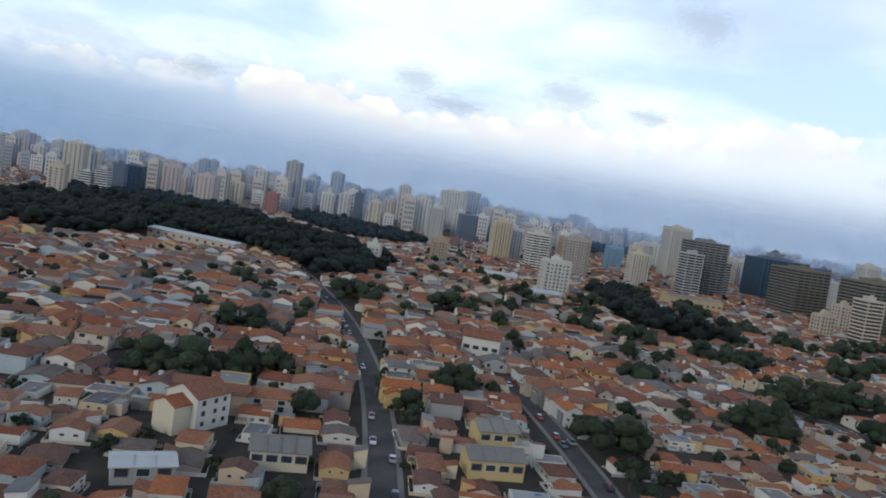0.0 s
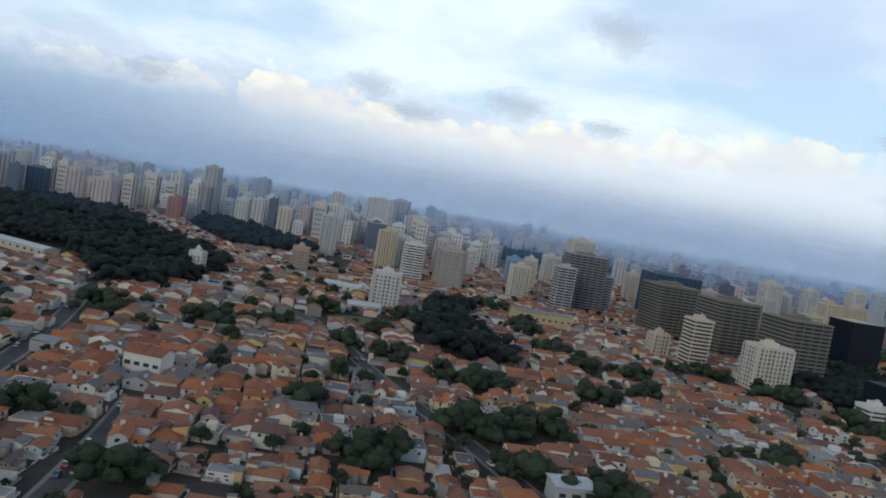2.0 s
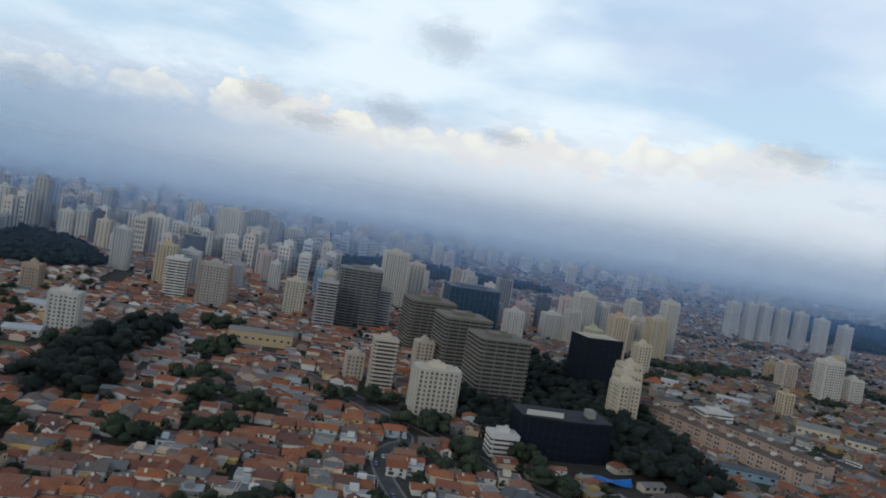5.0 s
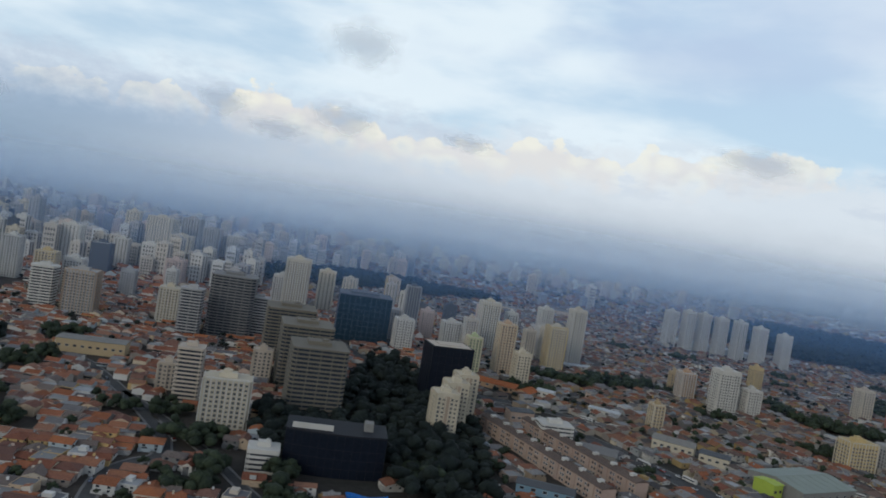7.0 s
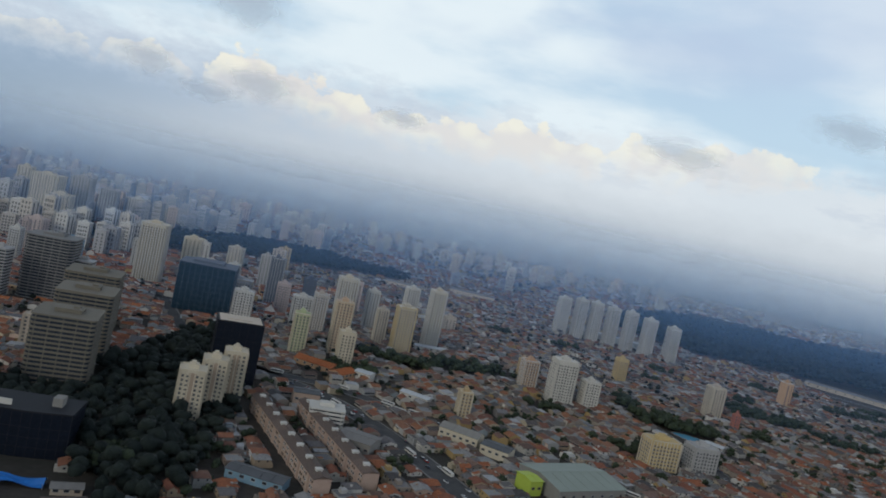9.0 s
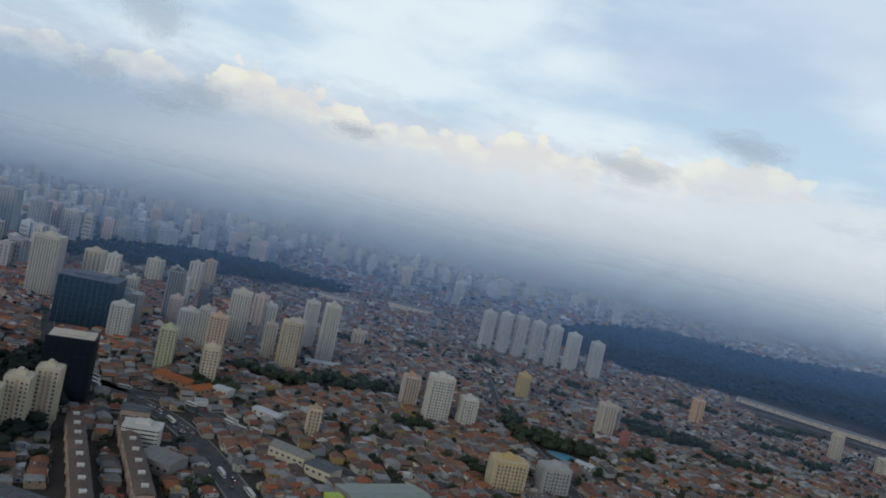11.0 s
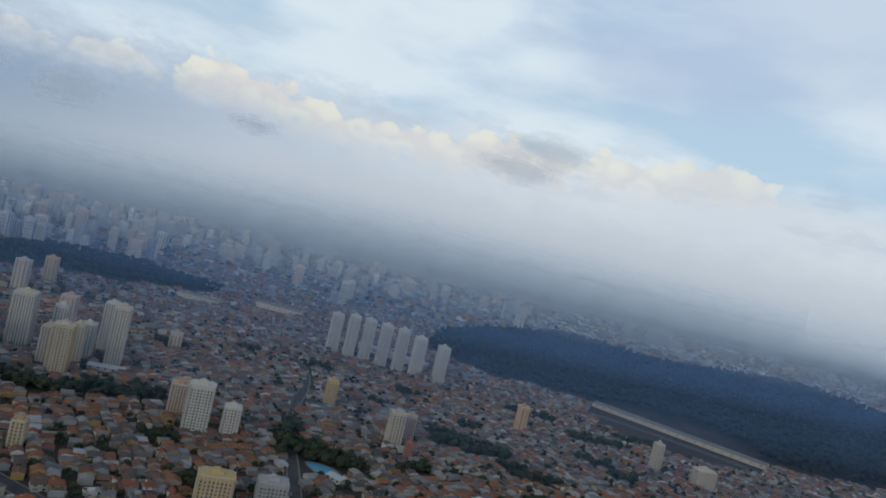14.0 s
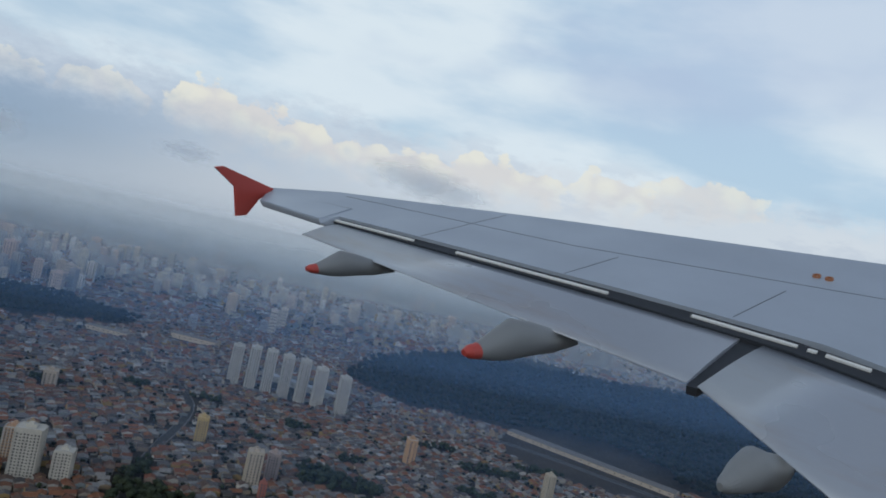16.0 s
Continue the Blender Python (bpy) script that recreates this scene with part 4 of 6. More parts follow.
apartment_tower(-42, 603, 9.2, 24, "pink")
apartment_tower(-3, 480, 10.4, 25.5, "white", 8)
apartment_tower(-15, 578, 15, 30, "white", 10)
apartment_tower(-2, 724, 11, 25, "cream")
apartment_tower(16, 594, 11, 24, "white")
apartment_tower(72, 552, 13, 19, "pink")
apartment_tower(21, 548, 14, 23, "dark", 10, None, "grey")
apartment_tower(45, 640, 18, 30, "cream", 12)
apartment_tower(11, 686, 26, 40, "cream", 14)
apartment_tower(27, 718, 18, 42, "grey", 12)
apartment_tower(34, 762, 17, 33, "grey", 12)
apartment_tower(50, 798, 18, 27, "white", 12)
apartment_tower(187, 646, 12, 17, "cream")
apartment_tower(219, 692, 10, 20, "tan")


def far_towers():
    """Towers of the hazy distance: a few kinds, copied."""
    protos = [apartment_tower(*a, far=True) for a in ((-300, 620, 10, 24, "white"), (-330, 700, 11, 27, "cream"), (-270, 690, 12, 22, "beige"), (-250, 900, 10, 30, "grey"), (-210, 880, 13, 25, "pink"))]
    rng = random.Random(5)
    zones = ((-420, 40, 620, 1000, 70), (-620, -150, 430, 900, 45), (-100, 160, 820, 1350, 40), (120, 420, 930, 1500, 26), (-700, 300, 1000, 1900, 40), (380, 760, 1080, 1600, 24))
    for x0, x1, y0, y1, n in zones:
        made = 0
        for _ in range(n * 6):
            if made == n:
                break
            x, y = rng.uniform(x0, x1), rng.uniform(y0, y1)
            if x > -0.35 * y + 90 and y < 560 or not plot_free(x, y, 7):
                continue
            k = rng.choice(protos)
            s = rng.uniform(0.8, 1.25)
            copy_thing(k, pose(x, y, 0, 0, 0, rng.uniform(-15, 15)) @ Matrix.Diagonal((s, s, s * rng.uniform(0.75, 1.2), 1)))
            claim(x, y, 8)
            made += 1


far_towers()

M_TOWER_FAR = painted("far_tower_paint", [(0.68, 0.65, 0.60), (0.62, 0.56, 0.48), (0.72, 0.70, 0.66), (0.52, 0.50, 0.48), (0.64, 0.58, 0.50), (0.40, 0.40, 0.42), (0.66, 0.54, 0.46)], island=True, stain=0.15, grain=2.0)


def far_tower_shape(rng):
    """A slim block with columns of glazing on two faces, a parapet and a lift house."""
    w, d, h = rng.uniform(7, 11), rng.uniform(6, 9), rng.uniform(14, 24)
    s = Shape().box(-w / 2, -d / 2, 0, w / 2, d / 2, h).box(-w * 0.22, -d * 0.2, h, w * 0.2, d * 0.22, h + 1.6).box(-w / 2 - 0.1, -d / 2 - 0.1, h - 0.3, w / 2 + 0.1, d / 2 + 0.1, h + 0.3)
    n = rng.randrange(2, 5)
    for i in range(n):
        u = -w * 0.42 + w * 0.84 * (i + 0.5) / n
        for z in range(int(h / 2.9)):
            s.add([(u - 0.5, -d / 2 - 0.05, 2.9 * z + 1), (u + 0.5, -d / 2 - 0.05, 2.9 * z + 1), (u + 0.5, -d / 2 - 0.05, 2.9 * z + 2.6), (u - 0.5, -d / 2 - 0.05, 2.9 * z + 2.6)], [(0, 1, 2, 3)], 1)
    for i in range(2):
        v = (i - 0.5) * d * 0.5
        s.box(w / 2, v - 0.6, 0.8, w / 2 + 0.05, v + 0.6, h - 0.8, 1)
    return s


def far_skyline():
    rng = random.Random(17)
    protos = [far_tower_shape(rng) for _ in range(8)]
    places = []
    while len(places) < 620:
        y = 560 + 1000 * rng.random() ** 1.3
        x = rng.uniform(-0.72 * y, 0.14 * y + 40) if rng.random() < 0.9 else rng.uniform(0.1 * y, 0.5 * y) * (y > 850)
        if noise.noise(Vector((x * 0.008, y * 0.008, 3.0))) < -0.12 or not plot_free(x, y, 5):
            continue
        places.append((rng.randrange(8), x, y, 0, rng.uniform(-0.25, 0.25), 1, 1, rng.uniform(0.7, 1.35)))
        claim(x, y, 4)
    massed("far_towers", protos, places, [M_TOWER_FAR, M_TOWERGLASS], "far crowded skyline of pale apartment towers in haze", "buildings")


far_skyline()

# ---- single buildings of the quarter ----
M_TARP = painted("blue_tarpaulin", [(0.02, 0.16, 0.52)], 0.45, dirt=0.3)
M_POOL = painted("pool_water_blue", [(0.16, 0.42, 0.60)], 0.12, dirt=0.2)
M_METAL = painted("pale_metal_roof", [(0.52, 0.54, 0.56)], 0.5, dirt=0.35, stain=0.2)
M_GREENROOF = painted("grey_green_roof", [(0.30, 0.34, 0.29)], 0.6, dirt=0.4, stain=0.2)
M_DARKROOF = painted("dark_sheet_roof", [(0.11, 0.115, 0.125)], 0.7, dirt=0.5, stain=0.2)
M_ORANGE = tiled_roof("orange_clay_tile", [(0.46, 0.15, 0.055), (0.42, 0.14, 0.055)])
M_LIME = painted("lime_paint", [(0.45, 0.55, 0.08)], 0.6)
M_DULLROOF = tiled_roof("dull_brown_tile", [(0.16, 0.12, 0.10), (0.19, 0.14, 0.115)])
M_BRICK = painted("pinkish_render", [(0.50, 0.37, 0.30), (0.53, 0.40, 0.32), (0.47, 0.35, 0.29)], 0.85, dirt=0.5)


def black_office():
    """The low black glass office with a pale screen on its roof."""
    top = new("black_office_block")
    top.matrix_basis = pose(227, 241, 0, 0, 0, 7)
    claim(227, 241, 14.5)
    o = [(-14 + 28 * i / 12, -7 - 1.6 * math.sin(math.pi * i / 12)) for i in range(13)] + [(14, 5), (-14, 5)]
    part("glass_wall", Shape().prism(o, 0, 11.8), M_BLACKGLASS, top)
    part("roof_slab", Shape().prism([(x * 1.01, y * 1.02) for x, y in o], 11.8, 12.3), M_PAINT["black"], top)
    part("roof_screen", Shape().box(-12.5, -6.4, 12.3, -1.2, -6.0, 13.8), M_PAINT["white"], top, "pale upright screen")
    part("stair_tower", Shape().box(7.5, -3, 12.3, 10, 0.5, 14.6), M_CONC, top)
    for i in range(13):
        x, y = o[i]
        part("mullion", Shape().box(x - 0.06, y - 0.07, 0, x + 0.06, y + 0.05, 11.8), M_PAINT["black"], top)
    for z in (2.6, 5.2, 7.8):
        part("floor_line", Shape().prism([(x * 1.002, y * 1.006) for x, y in o], z, z + 0.12), M_PAINT["black"], top)
    tagged(top, "low black glass office block with a pale screen on its roof", "building")


def estate_row(x0, y0, x1, y1, n):
    """A terrace of walk-up flats in pink-brown render: one block after another, roofed in clay."""
    dx, dy = (x1 - x0) / n, (y1 - y0) / n
    a = math.degrees(math.atan2(dy, dx))
    w = math.hypot(dx, dy)
    first = None
    for i in range(n):
        x, y = x0 + dx * (i + 0.5), y0 + dy * (i + 0.5)
        claim(x, y, 5.0)
        m = pose(x, y, 0, 0, 0, a)
        if first:
            copy_thing(first, m)
            continue
        top = first = new("flats_block")
        top.matrix_basis = m
        part("wall", Shape().box(-w / 2 + 0.12, -2.6, 0, w / 2 - 0.12, 2.6, 5.4), M_BRICK, top)
        _, roof = gable_parts(w - 0.3, 5.2, 5.4, 0.7, 0.3)
        part("roof", roof, M_DULLROOF, top)
        part("stair_bay", Shape().box(-0.7, -3.0, 0, 0.7, -2.6, 5.3).box(-0.7, 2.6, 0, 0.7, 3.0, 5.3), M_BRICK, top)
        part("tank_house", Shape().box(-0.7, -0.9, 5.4, 0.7, 0.9, 6.7).box(-0.85, -1.05, 6.7, 0.85, 1.05, 6.8), M_PAINT["white"], top, "off-white tank house on the roof")
        for sy in (-1, 1):
            for z in (0.8, 2.4, 4.0):
                for u in (-0.38, -0.24, 0.24, 0.38):
                    part("window", WINDOW, [], top, at=pose(u * w, sy * 2.6, z - 0.1, 0, 0, 0 if sy < 0 else 180))
        tagged(top, "pink-beige rendered block of walk-up flats with a dull brown roof", "building", "rows of walk-up flats")


def hall(x, y, w, d, h, roofmat, wallmat, turn, label, rise=1.4, name="hall", bays=5):
    top = new(name)
    top.matrix_basis = pose(x, y, 0, 0, 0, turn)
    claim(x, y, max(w, d) * 0.5)
    wall, roof = gable_parts(w, d, h, rise, 0.4)
    part("wall", wall, wallmat, top)
    part("roof", roof, roofmat, top)
    for i in range(bays):
        u = -w / 2 + w * (i + 0.5) / bays
        for sy, a in ((-1, 0), (1, 180)):
            part("window", WINDOW_WIDE, [], top, at=pose(u, sy * d / 2, h * 0.45, 0, 0, a))
        if i:
            part("roof_seam", Shape().add([(u - w / bays / 2 - 0.06, -d / 2 - 0.35, h - 0.02), (u - w / bays / 2 + 0.06, -d / 2 - 0.35, h - 0.02), (u - w / bays / 2 + 0.06, 0, h + rise + 0.2), (u - w / bays / 2 - 0.06, 0, h + rise + 0.2), (u - w / bays / 2 - 0.06, -d / 2 - 0.35, h + 0.1), (u - w / bays / 2 + 0.06, -d / 2 - 0.35, h + 0.1), (u - w / bays / 2 + 0.06, 0, h + rise + 0.3), (u - w / bays / 2 - 0.06, 0, h + rise + 0.3)], [(0, 3, 2, 1), (4, 5, 6, 7), (0, 1, 5, 4), (1, 2, 6, 5), (2, 3, 7, 6), (3, 0, 4, 7)]), roofmat, top)
    return tagged(top, label, "building")


def pool():
    top = new("swimming_pool")
    top.matrix_basis = pose(476, 395, 0, 0, 0, -42)
    claim(476, 395, 10)
    o = [(9 * math.cos(a) * (1 + 0.12 * math.sin(2 * a)), 5.0 * math.sin(a) * (1 + 0.2 * math.cos(a))) for a in (6.2832 * i / 22 for i in range(22))]
    part("pool_rim", Shape().prism([(x * 1.12, y * 1.2) for x, y in o], 0.0, 0.16), M_PAVE, top)
    part("water", Shape().prism(o, 0.05, 0.2), M_POOL, top, "pale blue pool water")
    tagged(top, "pale blue outdoor swimming pool with a concrete rim", "pool")
    hall(483, 384, 9, 5, 2.2, M_METAL, M_PAINT["white"], -42, "white pool pavilion with a pale metal roof", 0.6, "pavilion", 3)


def tarpaulin():
    s = Shape()
    n = 10
    for i in range(n + 1):
        for j in range(5):
            u, v = i / n, j / 4
            s.v.append((-5.5 + 11 * u, -2 + 4 * v, 1.6 + 0.5 * math.sin(6 * u + 2 * v) + 0.4 * math.sin(9 * v + 3 * u) - 1.0 * (2 * v - 1) ** 2))
    s.f = [(i * 5 + j, (i + 1) * 5 + j, (i + 1) * 5 + j + 1, i * 5 + j + 1) for i in range(n) for j in range(4)]
    s.m = [0] * len(s.f)
    top = new("awning")
    top.matrix_basis = pose(239, 219, 0, 0, 0, 10)
    claim(239, 219, 6)
    claim(241, 210, 5)
    claim(228, 226, 7)
    part("canopy", s, M_TARP, top, "bright blue tarpaulin")
    for x in (-5.4, 5.4):
        for y in (-1.9, 1.9):
            part("post", Shape().tube(x, y, 0, 1.4, 0.06, 0.06, 6), M_CONC, top)
    tagged(top, "bright blue tarpaulin awning on posts over a yard", "awning")


def white_house():
    """The tall white gabled house near the first street."""
    top = new("house")
    top.matrix_basis = pose(-26.5, 91, 0, 0, 0, 62) @ Matrix.Diagonal((0.7, 0.7, 0.8, 1))
    claim(-26.5, 91, 4.0)
    wall, roof = gable_parts(8.0, 7.6, 5.4, 1.6, 0.35)
    part("wall", wall, M_PAINT["white"], top)
    part("roof", roof, M_CLAY, top)
    w2, r2 = gable_parts(4.4, 5.0, 4.4, 1.0, 0.3)
    w2.v, r2.v = [(x - 5.6, y, z) for x, y, z in w2.v], [(x - 5.6, y, z) for x, y, z in r2.v]
    part("side_wing", w2, M_PAINT["cream"], top)
    part("wing_roof", r2, M_CLAY, top)
    for z in (0.9, 2.5, 4.1):
        for u in (-0.3, 0.05, 0.32):
            part("window", WINDOW, [], top, at=pose(u * 8, -3.8, z))
        part("window", WINDOW, [], top, at=pose(4.0, 0.8, z, 0, 0, 90))
    tagged(top, "tall white gabled house with a weathered clay-tile roof", "house", "houses of the quarter")


M_CAR = painted("car_paint", [(0.62, 0.62, 0.62), (0.05, 0.05, 0.06), (0.35, 0.36, 0.38), (0.30, 0.04, 0.03), (0.10, 0.12, 0.18), (0.70, 0.70, 0.70)], 0.25, dirt=0.1)
M_TYRE = painted("tyre_rubber", [(0.02, 0.02, 0.02)], 0.9)


def car(bus=False):
    length, w, h = (5.6, 1.25, 1.5) if bus else (2.1, 0.85, 0.72)
    top = new("bus" if bus else "car")
    a, b = length / 2, w / 2
    if bus:
        prof = [(-a, 0.25), (a, 0.25), (a, 1.0), (a - 0.12, h), (-a + 0.05, h), (-a, 1.3)]
    else:
        prof = [(-a, 0.18), (a, 0.18), (a, 0.40), (a * 0.55, 0.46), (-a * 0.95, 0.48), (-a, 0.40)]
    n = len(prof)
    s = Shape().add([(x, y, z) for y in (-b, b) for x, z in prof], [tuple(range(n))[::-1], tuple(range(n, 2 * n))] + [(i, (i + 1) % n, n + (i + 1) % n, n + i) for i in range(n)])
    part("body", s, M_PAINT["white"] if bus else M_CAR, top)
    if bus:
        for y in (-b - 0.01, b + 0.01):
            part("window_band", Shape().box(-a + 0.3, y - 0.015, 0.85, a - 0.25, y + 0.015, 1.28), M_GLASS, top)
    else:
        c = Shape().add([(x, y, z) for x, y, z in ((-a * 0.8, -b * 0.92, 0.46), (a * 0.5, -b * 0.92, 0.46), (a * 0.5, b * 0.92, 0.46), (-a * 0.8, b * 0.92, 0.46), (-a * 0.55, -b * 0.76, h), (a * 0.15, -b * 0.76, h), (a * 0.15, b * 0.76, h), (-a * 0.55, b * 0.76, h))], [(4, 5, 6, 7), (0, 1, 5, 4), (1, 2, 6, 5), (2, 3, 7, 6), (3, 0, 4, 7)])
        part("cabin", c, M_GLASS, top)
        part("car_roof", Shape().box(-a * 0.55, -b * 0.77, h - 0.02, a * 0.15, b * 0.77, h + 0.03), M_CAR, top)
    for x in (-a * 0.62, a * 0.62):
        for y in (-b, b - 0.14):
            r = 0.26 if bus else 0.18
            t = Shape().add([(x + r * math.cos(6.2832 * i / 10), y + e, r + r * math.sin(6.2832 * i / 10)) for e in (0, 0.14) for i in range(10)], [tuple(range(10)), tuple(range(10, 20))[::-1]] + [(i, 10 + i, 10 + (i + 1) % 10, (i + 1) % 10) for i in range(10)])
            part("wheel", t, M_TYRE, top)
    return tagged(top, "white city bus on the avenue" if bus else "small parked car with tinted windows", "bus" if bus else "car", "buses" if bus else "cars in the streets")


def traffic():
    rng = random.Random(8)
    one, big = None, None
    for key, count in (("main_street", 20), ("side_street", 10), ("hill_street", 14), ("tower_street", 14), ("avenue", 44), ("bus_road", 22), ("tree_road", 10)):
        line, w = ROADS[key]
        parts = list(zip(line, line[1:]))
        for i in range(count):
            (x0, y0), (x1, y1) = rng.choice(parts)
            k = rng.uniform(0.05, 0.95)
            d = Vector((x1 - x0, y1 - y0)).normalized()
            side = rng.choice((-1, 1))
            o = side * (w / 2 - 0.6) if key not in ("avenue", "bus_road") else rng.choice((-1.7, 1.7)) if key == "bus_road" else rng.choice((-3.2, -1.2, 1.2, 3.2))
            x, y = x0 + k * (x1 - x0) - d.y * o, y0 + k * (y1 - y0) + d.x * o
            m = pose(x, y, 0.104, 0, 0, math.degrees(math.atan2(d.y, d.x)) + (180 if side > 0 else 0))
            if key == "bus_road" and i % 2 == 0 or key == "avenue" and i % 9 == 0:
                if big:
                    copy_thing(big, m)
                else:
                    big = car(True)
                    big.matrix_basis = m
            elif one:
                copy_thing(one, m)
            else:
                one = car()
                one.matrix_basis = m


black_office()
estate_row(277, 308, 308, 243, 8)
estate_row(293, 313, 321, 254, 7)
banded_tower(209, 228, 8.4, 6.6, "white", 7, 10, 1.35, 0.5, 0.06, name="flats_block")
banded_tower(302, 300, 12.5, 7.5, "white", 9, 8, 1.4, 0.55, 0.04)
hall(315, 287, 13, 10, 4.6, M_CONC, M_CONC, -20, "grey concrete hall with a flat-pitched roof", 0.5)
hall(390, 290, 30, 22, 4.5, M_GREENROOF, M_CONC, 28, "large hall with a grey-green metal roof", 1.6, "hall", 7)
hall(373, 280, 5, 8, 5.0, M_LIME, M_LIME, 28, "lime-green corner building of a hall", 0.4, "annex", 2)
hall(353, 318, 16, 7, 4.2, M_CONC, M_PAINT["cream"], -28, "cream hall with arched windows and a clay roof", 1.3, "hall", 6)
hall(289, 385, 20, 8, 2.6, M_ORANGE, M_PAINT["orange"], -24, "long low building with an orange clay roof", 1.3, "hall", 5)
hall(302, 377, 12, 7, 2.6, M_ORANGE, M_PAINT["orange"], 60, "low wing with an orange clay roof", 1.2, "hall", 4)
hall(312, 381, 8, 6, 3.4, M_METAL, M_PAINT["white"], -24, "white building with a pale metal roof", 0.5, "hall", 3)
hall(-94, 290, 44, 7, 3.2, M_METAL, M_PAINT["beige"], -24, "long low beige building with a pale roof", 0.6, "long_building", 11)
hall(-198, 612, 60, 12, 4.0, M_METAL, M_PAINT["beige"], 32, "long low works building with a pale metal roof", 1.0, "works_hall", 12)
hall(30, 330, 16, 9, 2.8, M_METAL, M_PAINT["white"], -8, "white hall with a bright metal roof", 0.8, "hall", 5)
hall(44, 284, 12, 8, 2.6, M_METAL, M_PAINT["white"], 14, "white workshop with a bright metal roof", 0.8, "hall", 4)
hall(118, 330, 26, 9, 5.5, M_CONC, M_PAINT["tan"], 10, "tan flat-roofed block beside the trees", 0.3, "block", 9)
hall(754, 634, 146, 13, 3.4, M_CONC, M_PAINT["beige"], -41, "very long grey-beige shed along the park road", 0.9, "long_shed", 20)
hall(346, 478, 20, 7, 2.4, M_METAL, M_PAINT["white"], 8, "white low hall with a pale roof", 0.5, "hall", 5)
hall(515, 690, 66, 8, 5.0, M_METAL, M_PAINT["white"], -26, "long pale stand beside the park", 0.7, "long_shed", 14)
hall(400, 800, 46, 12, 5, M_CONC, M_PAINT["beige"], -12, "large far works hall with a grey roof", 1.2, "works_hall", 8)
hall(330, 760, 40, 9, 4, M_CONC, M_PAINT["beige"], -12, "far works hall with a grey roof", 1.0, "works_hall", 8)
hall(13, 157, 8, 6, 4.8, M_CLAY, M_PAINT["white"], -6, "white three-storey block with a clay roof", 0.9, "flats_block", 4)
hall(2.5, 123, 4.6, 4, 2.6, M_CLAY, M_PAINT["teal"], 8, "teal-painted house with a clay roof", 0.8, "house", 2)
hall(12, 101, 5.6, 4.6, 2.4, M_CONC, M_PAINT["yellow"], 14, "yellow house with a grey roof", 0.8, "house", 3)
hall(11, 89, 7.0, 4.6, 2.6, M_CONC, M_PAINT["yellow"], 12, "long yellow house with a grey sheet roof", 0.7, "house", 4)
hall(-26, 73, 6.0, 3.4, 2.0, M_METAL, M_PAINT["grey"], 24, "low workshop with a bright white metal roof", 0.3, "hall", 3)
hall(-14, 82, 6.4, 4.6, 2.4, M_CONC, M_PAINT["cream"], 12, "cream workshop with a grey roof", 0.8, "hall", 4)
hall(96, 126, 7, 5, 3.4, M_METAL, M_PAINT["grey"], 10, "grey workshop with a bright flat metal roof", 0.2, "hall", 3)

pool()
tarpaulin()
white_house()
traffic()
hall(214, 190, 19, 6, 2.8, M_DARKROOF, M_CONC, -33, "long grey shed with a dark sheet roof", 0.7, "shed", 6)
hall(207, 180, 16, 6, 2.8, M_DARKROOF, M_CONC, -33, "long grey shed with a dark sheet roof", 0.7, "shed", 5)
hall(270, 204, 4.6, 9, 5.2, M_CLAY, M_PAINT["tan"], -38, "narrow tan block of flats with a clay roof", 0.8, "flats_block", 3)
hall(279, 209, 4.6, 9, 5.2, M_CLAY, M_PAINT["tan"], -38, "narrow tan block of flats with a clay roof", 0.8, "flats_block", 3)
hall(250, 219, 7, 3.4, 1.8, M_CONC, M_PAINT["beige"], 20, "low garden pavilion with a weathered roof", 0.5, "pavilion", 3)
hall(290, 246, 17, 6, 2.6, M_DARKROOF, M_PAINT["blue"], -14, "blue-grey workshop with a dark sheet roof", 0.6, "workshop", 5)
hall(366, 309, 11, 8, 3.8, M_DARKROOF, M_PAINT["cream"], -28, "cream corner building with a dark sheet roof", 0.4, "hall", 4)
hall(336, 362, 14, 5, 2.8, M_METAL, M_PAINT["white"], -28, "white low building with a pale roof by the bus road", 0.4, "hall", 4)
hall(292, 326, 10, 7, 5.0, M_DARKROOF, M_BRICK, 12, "brick-coloured block with a dark flat roof", 0.3, "flats_block", 4)
apartment_tower(239, 440, 10.5, 18.5, "white", 8, 10, "white", 5)

# street grids: each quarter of the plan has its own turn
def quarter(x, y):
    if x > 232 + 0.12 * (y - 250):
        return 2
    if x > 92 - 0.3 * (y - 150):
        return 1
    return 0


GRIDS = ((math.radians(97), 0.0), (math.radians(5), 7.0), (math.radians(-64), 3.0))


def lots(q, x0, x1, y0, y1, rng):
    """Plots of one quarter: two rows back to back in every block."""
    a, off = GRIDS[q]
    ux, uy = math.cos(a), math.sin(a)
    cx, cy = (x0 + x1) / 2, (y0 + y1) / 2
    r = int(math.hypot(x1 - x0, y1 - y0) / 2) + 30
    v = -r + off
    while v < r:
        for row, face in ((0, 0), (5.3, math.pi), (10.6, 0), (15.9, math.pi)):
            u = -r
            while u < r:
                w = rng.uniform(4.1, 6.3)
                uu, vv = u + w / 2, v + row + 1.1 * math.sin(0.045 * u + v)
                u += w
                if (uu + 1000 + 13 * int(v)) % 61 < 4.2:
                    continue
                x, y = cx + ux * uu - uy * vv, cy + uy * uu + ux * vv
                if x0 < x < x1 and y0 < y < y1 and quarter(x, y) == q:
                    yield x, y, a + face, w
        v += 20.6


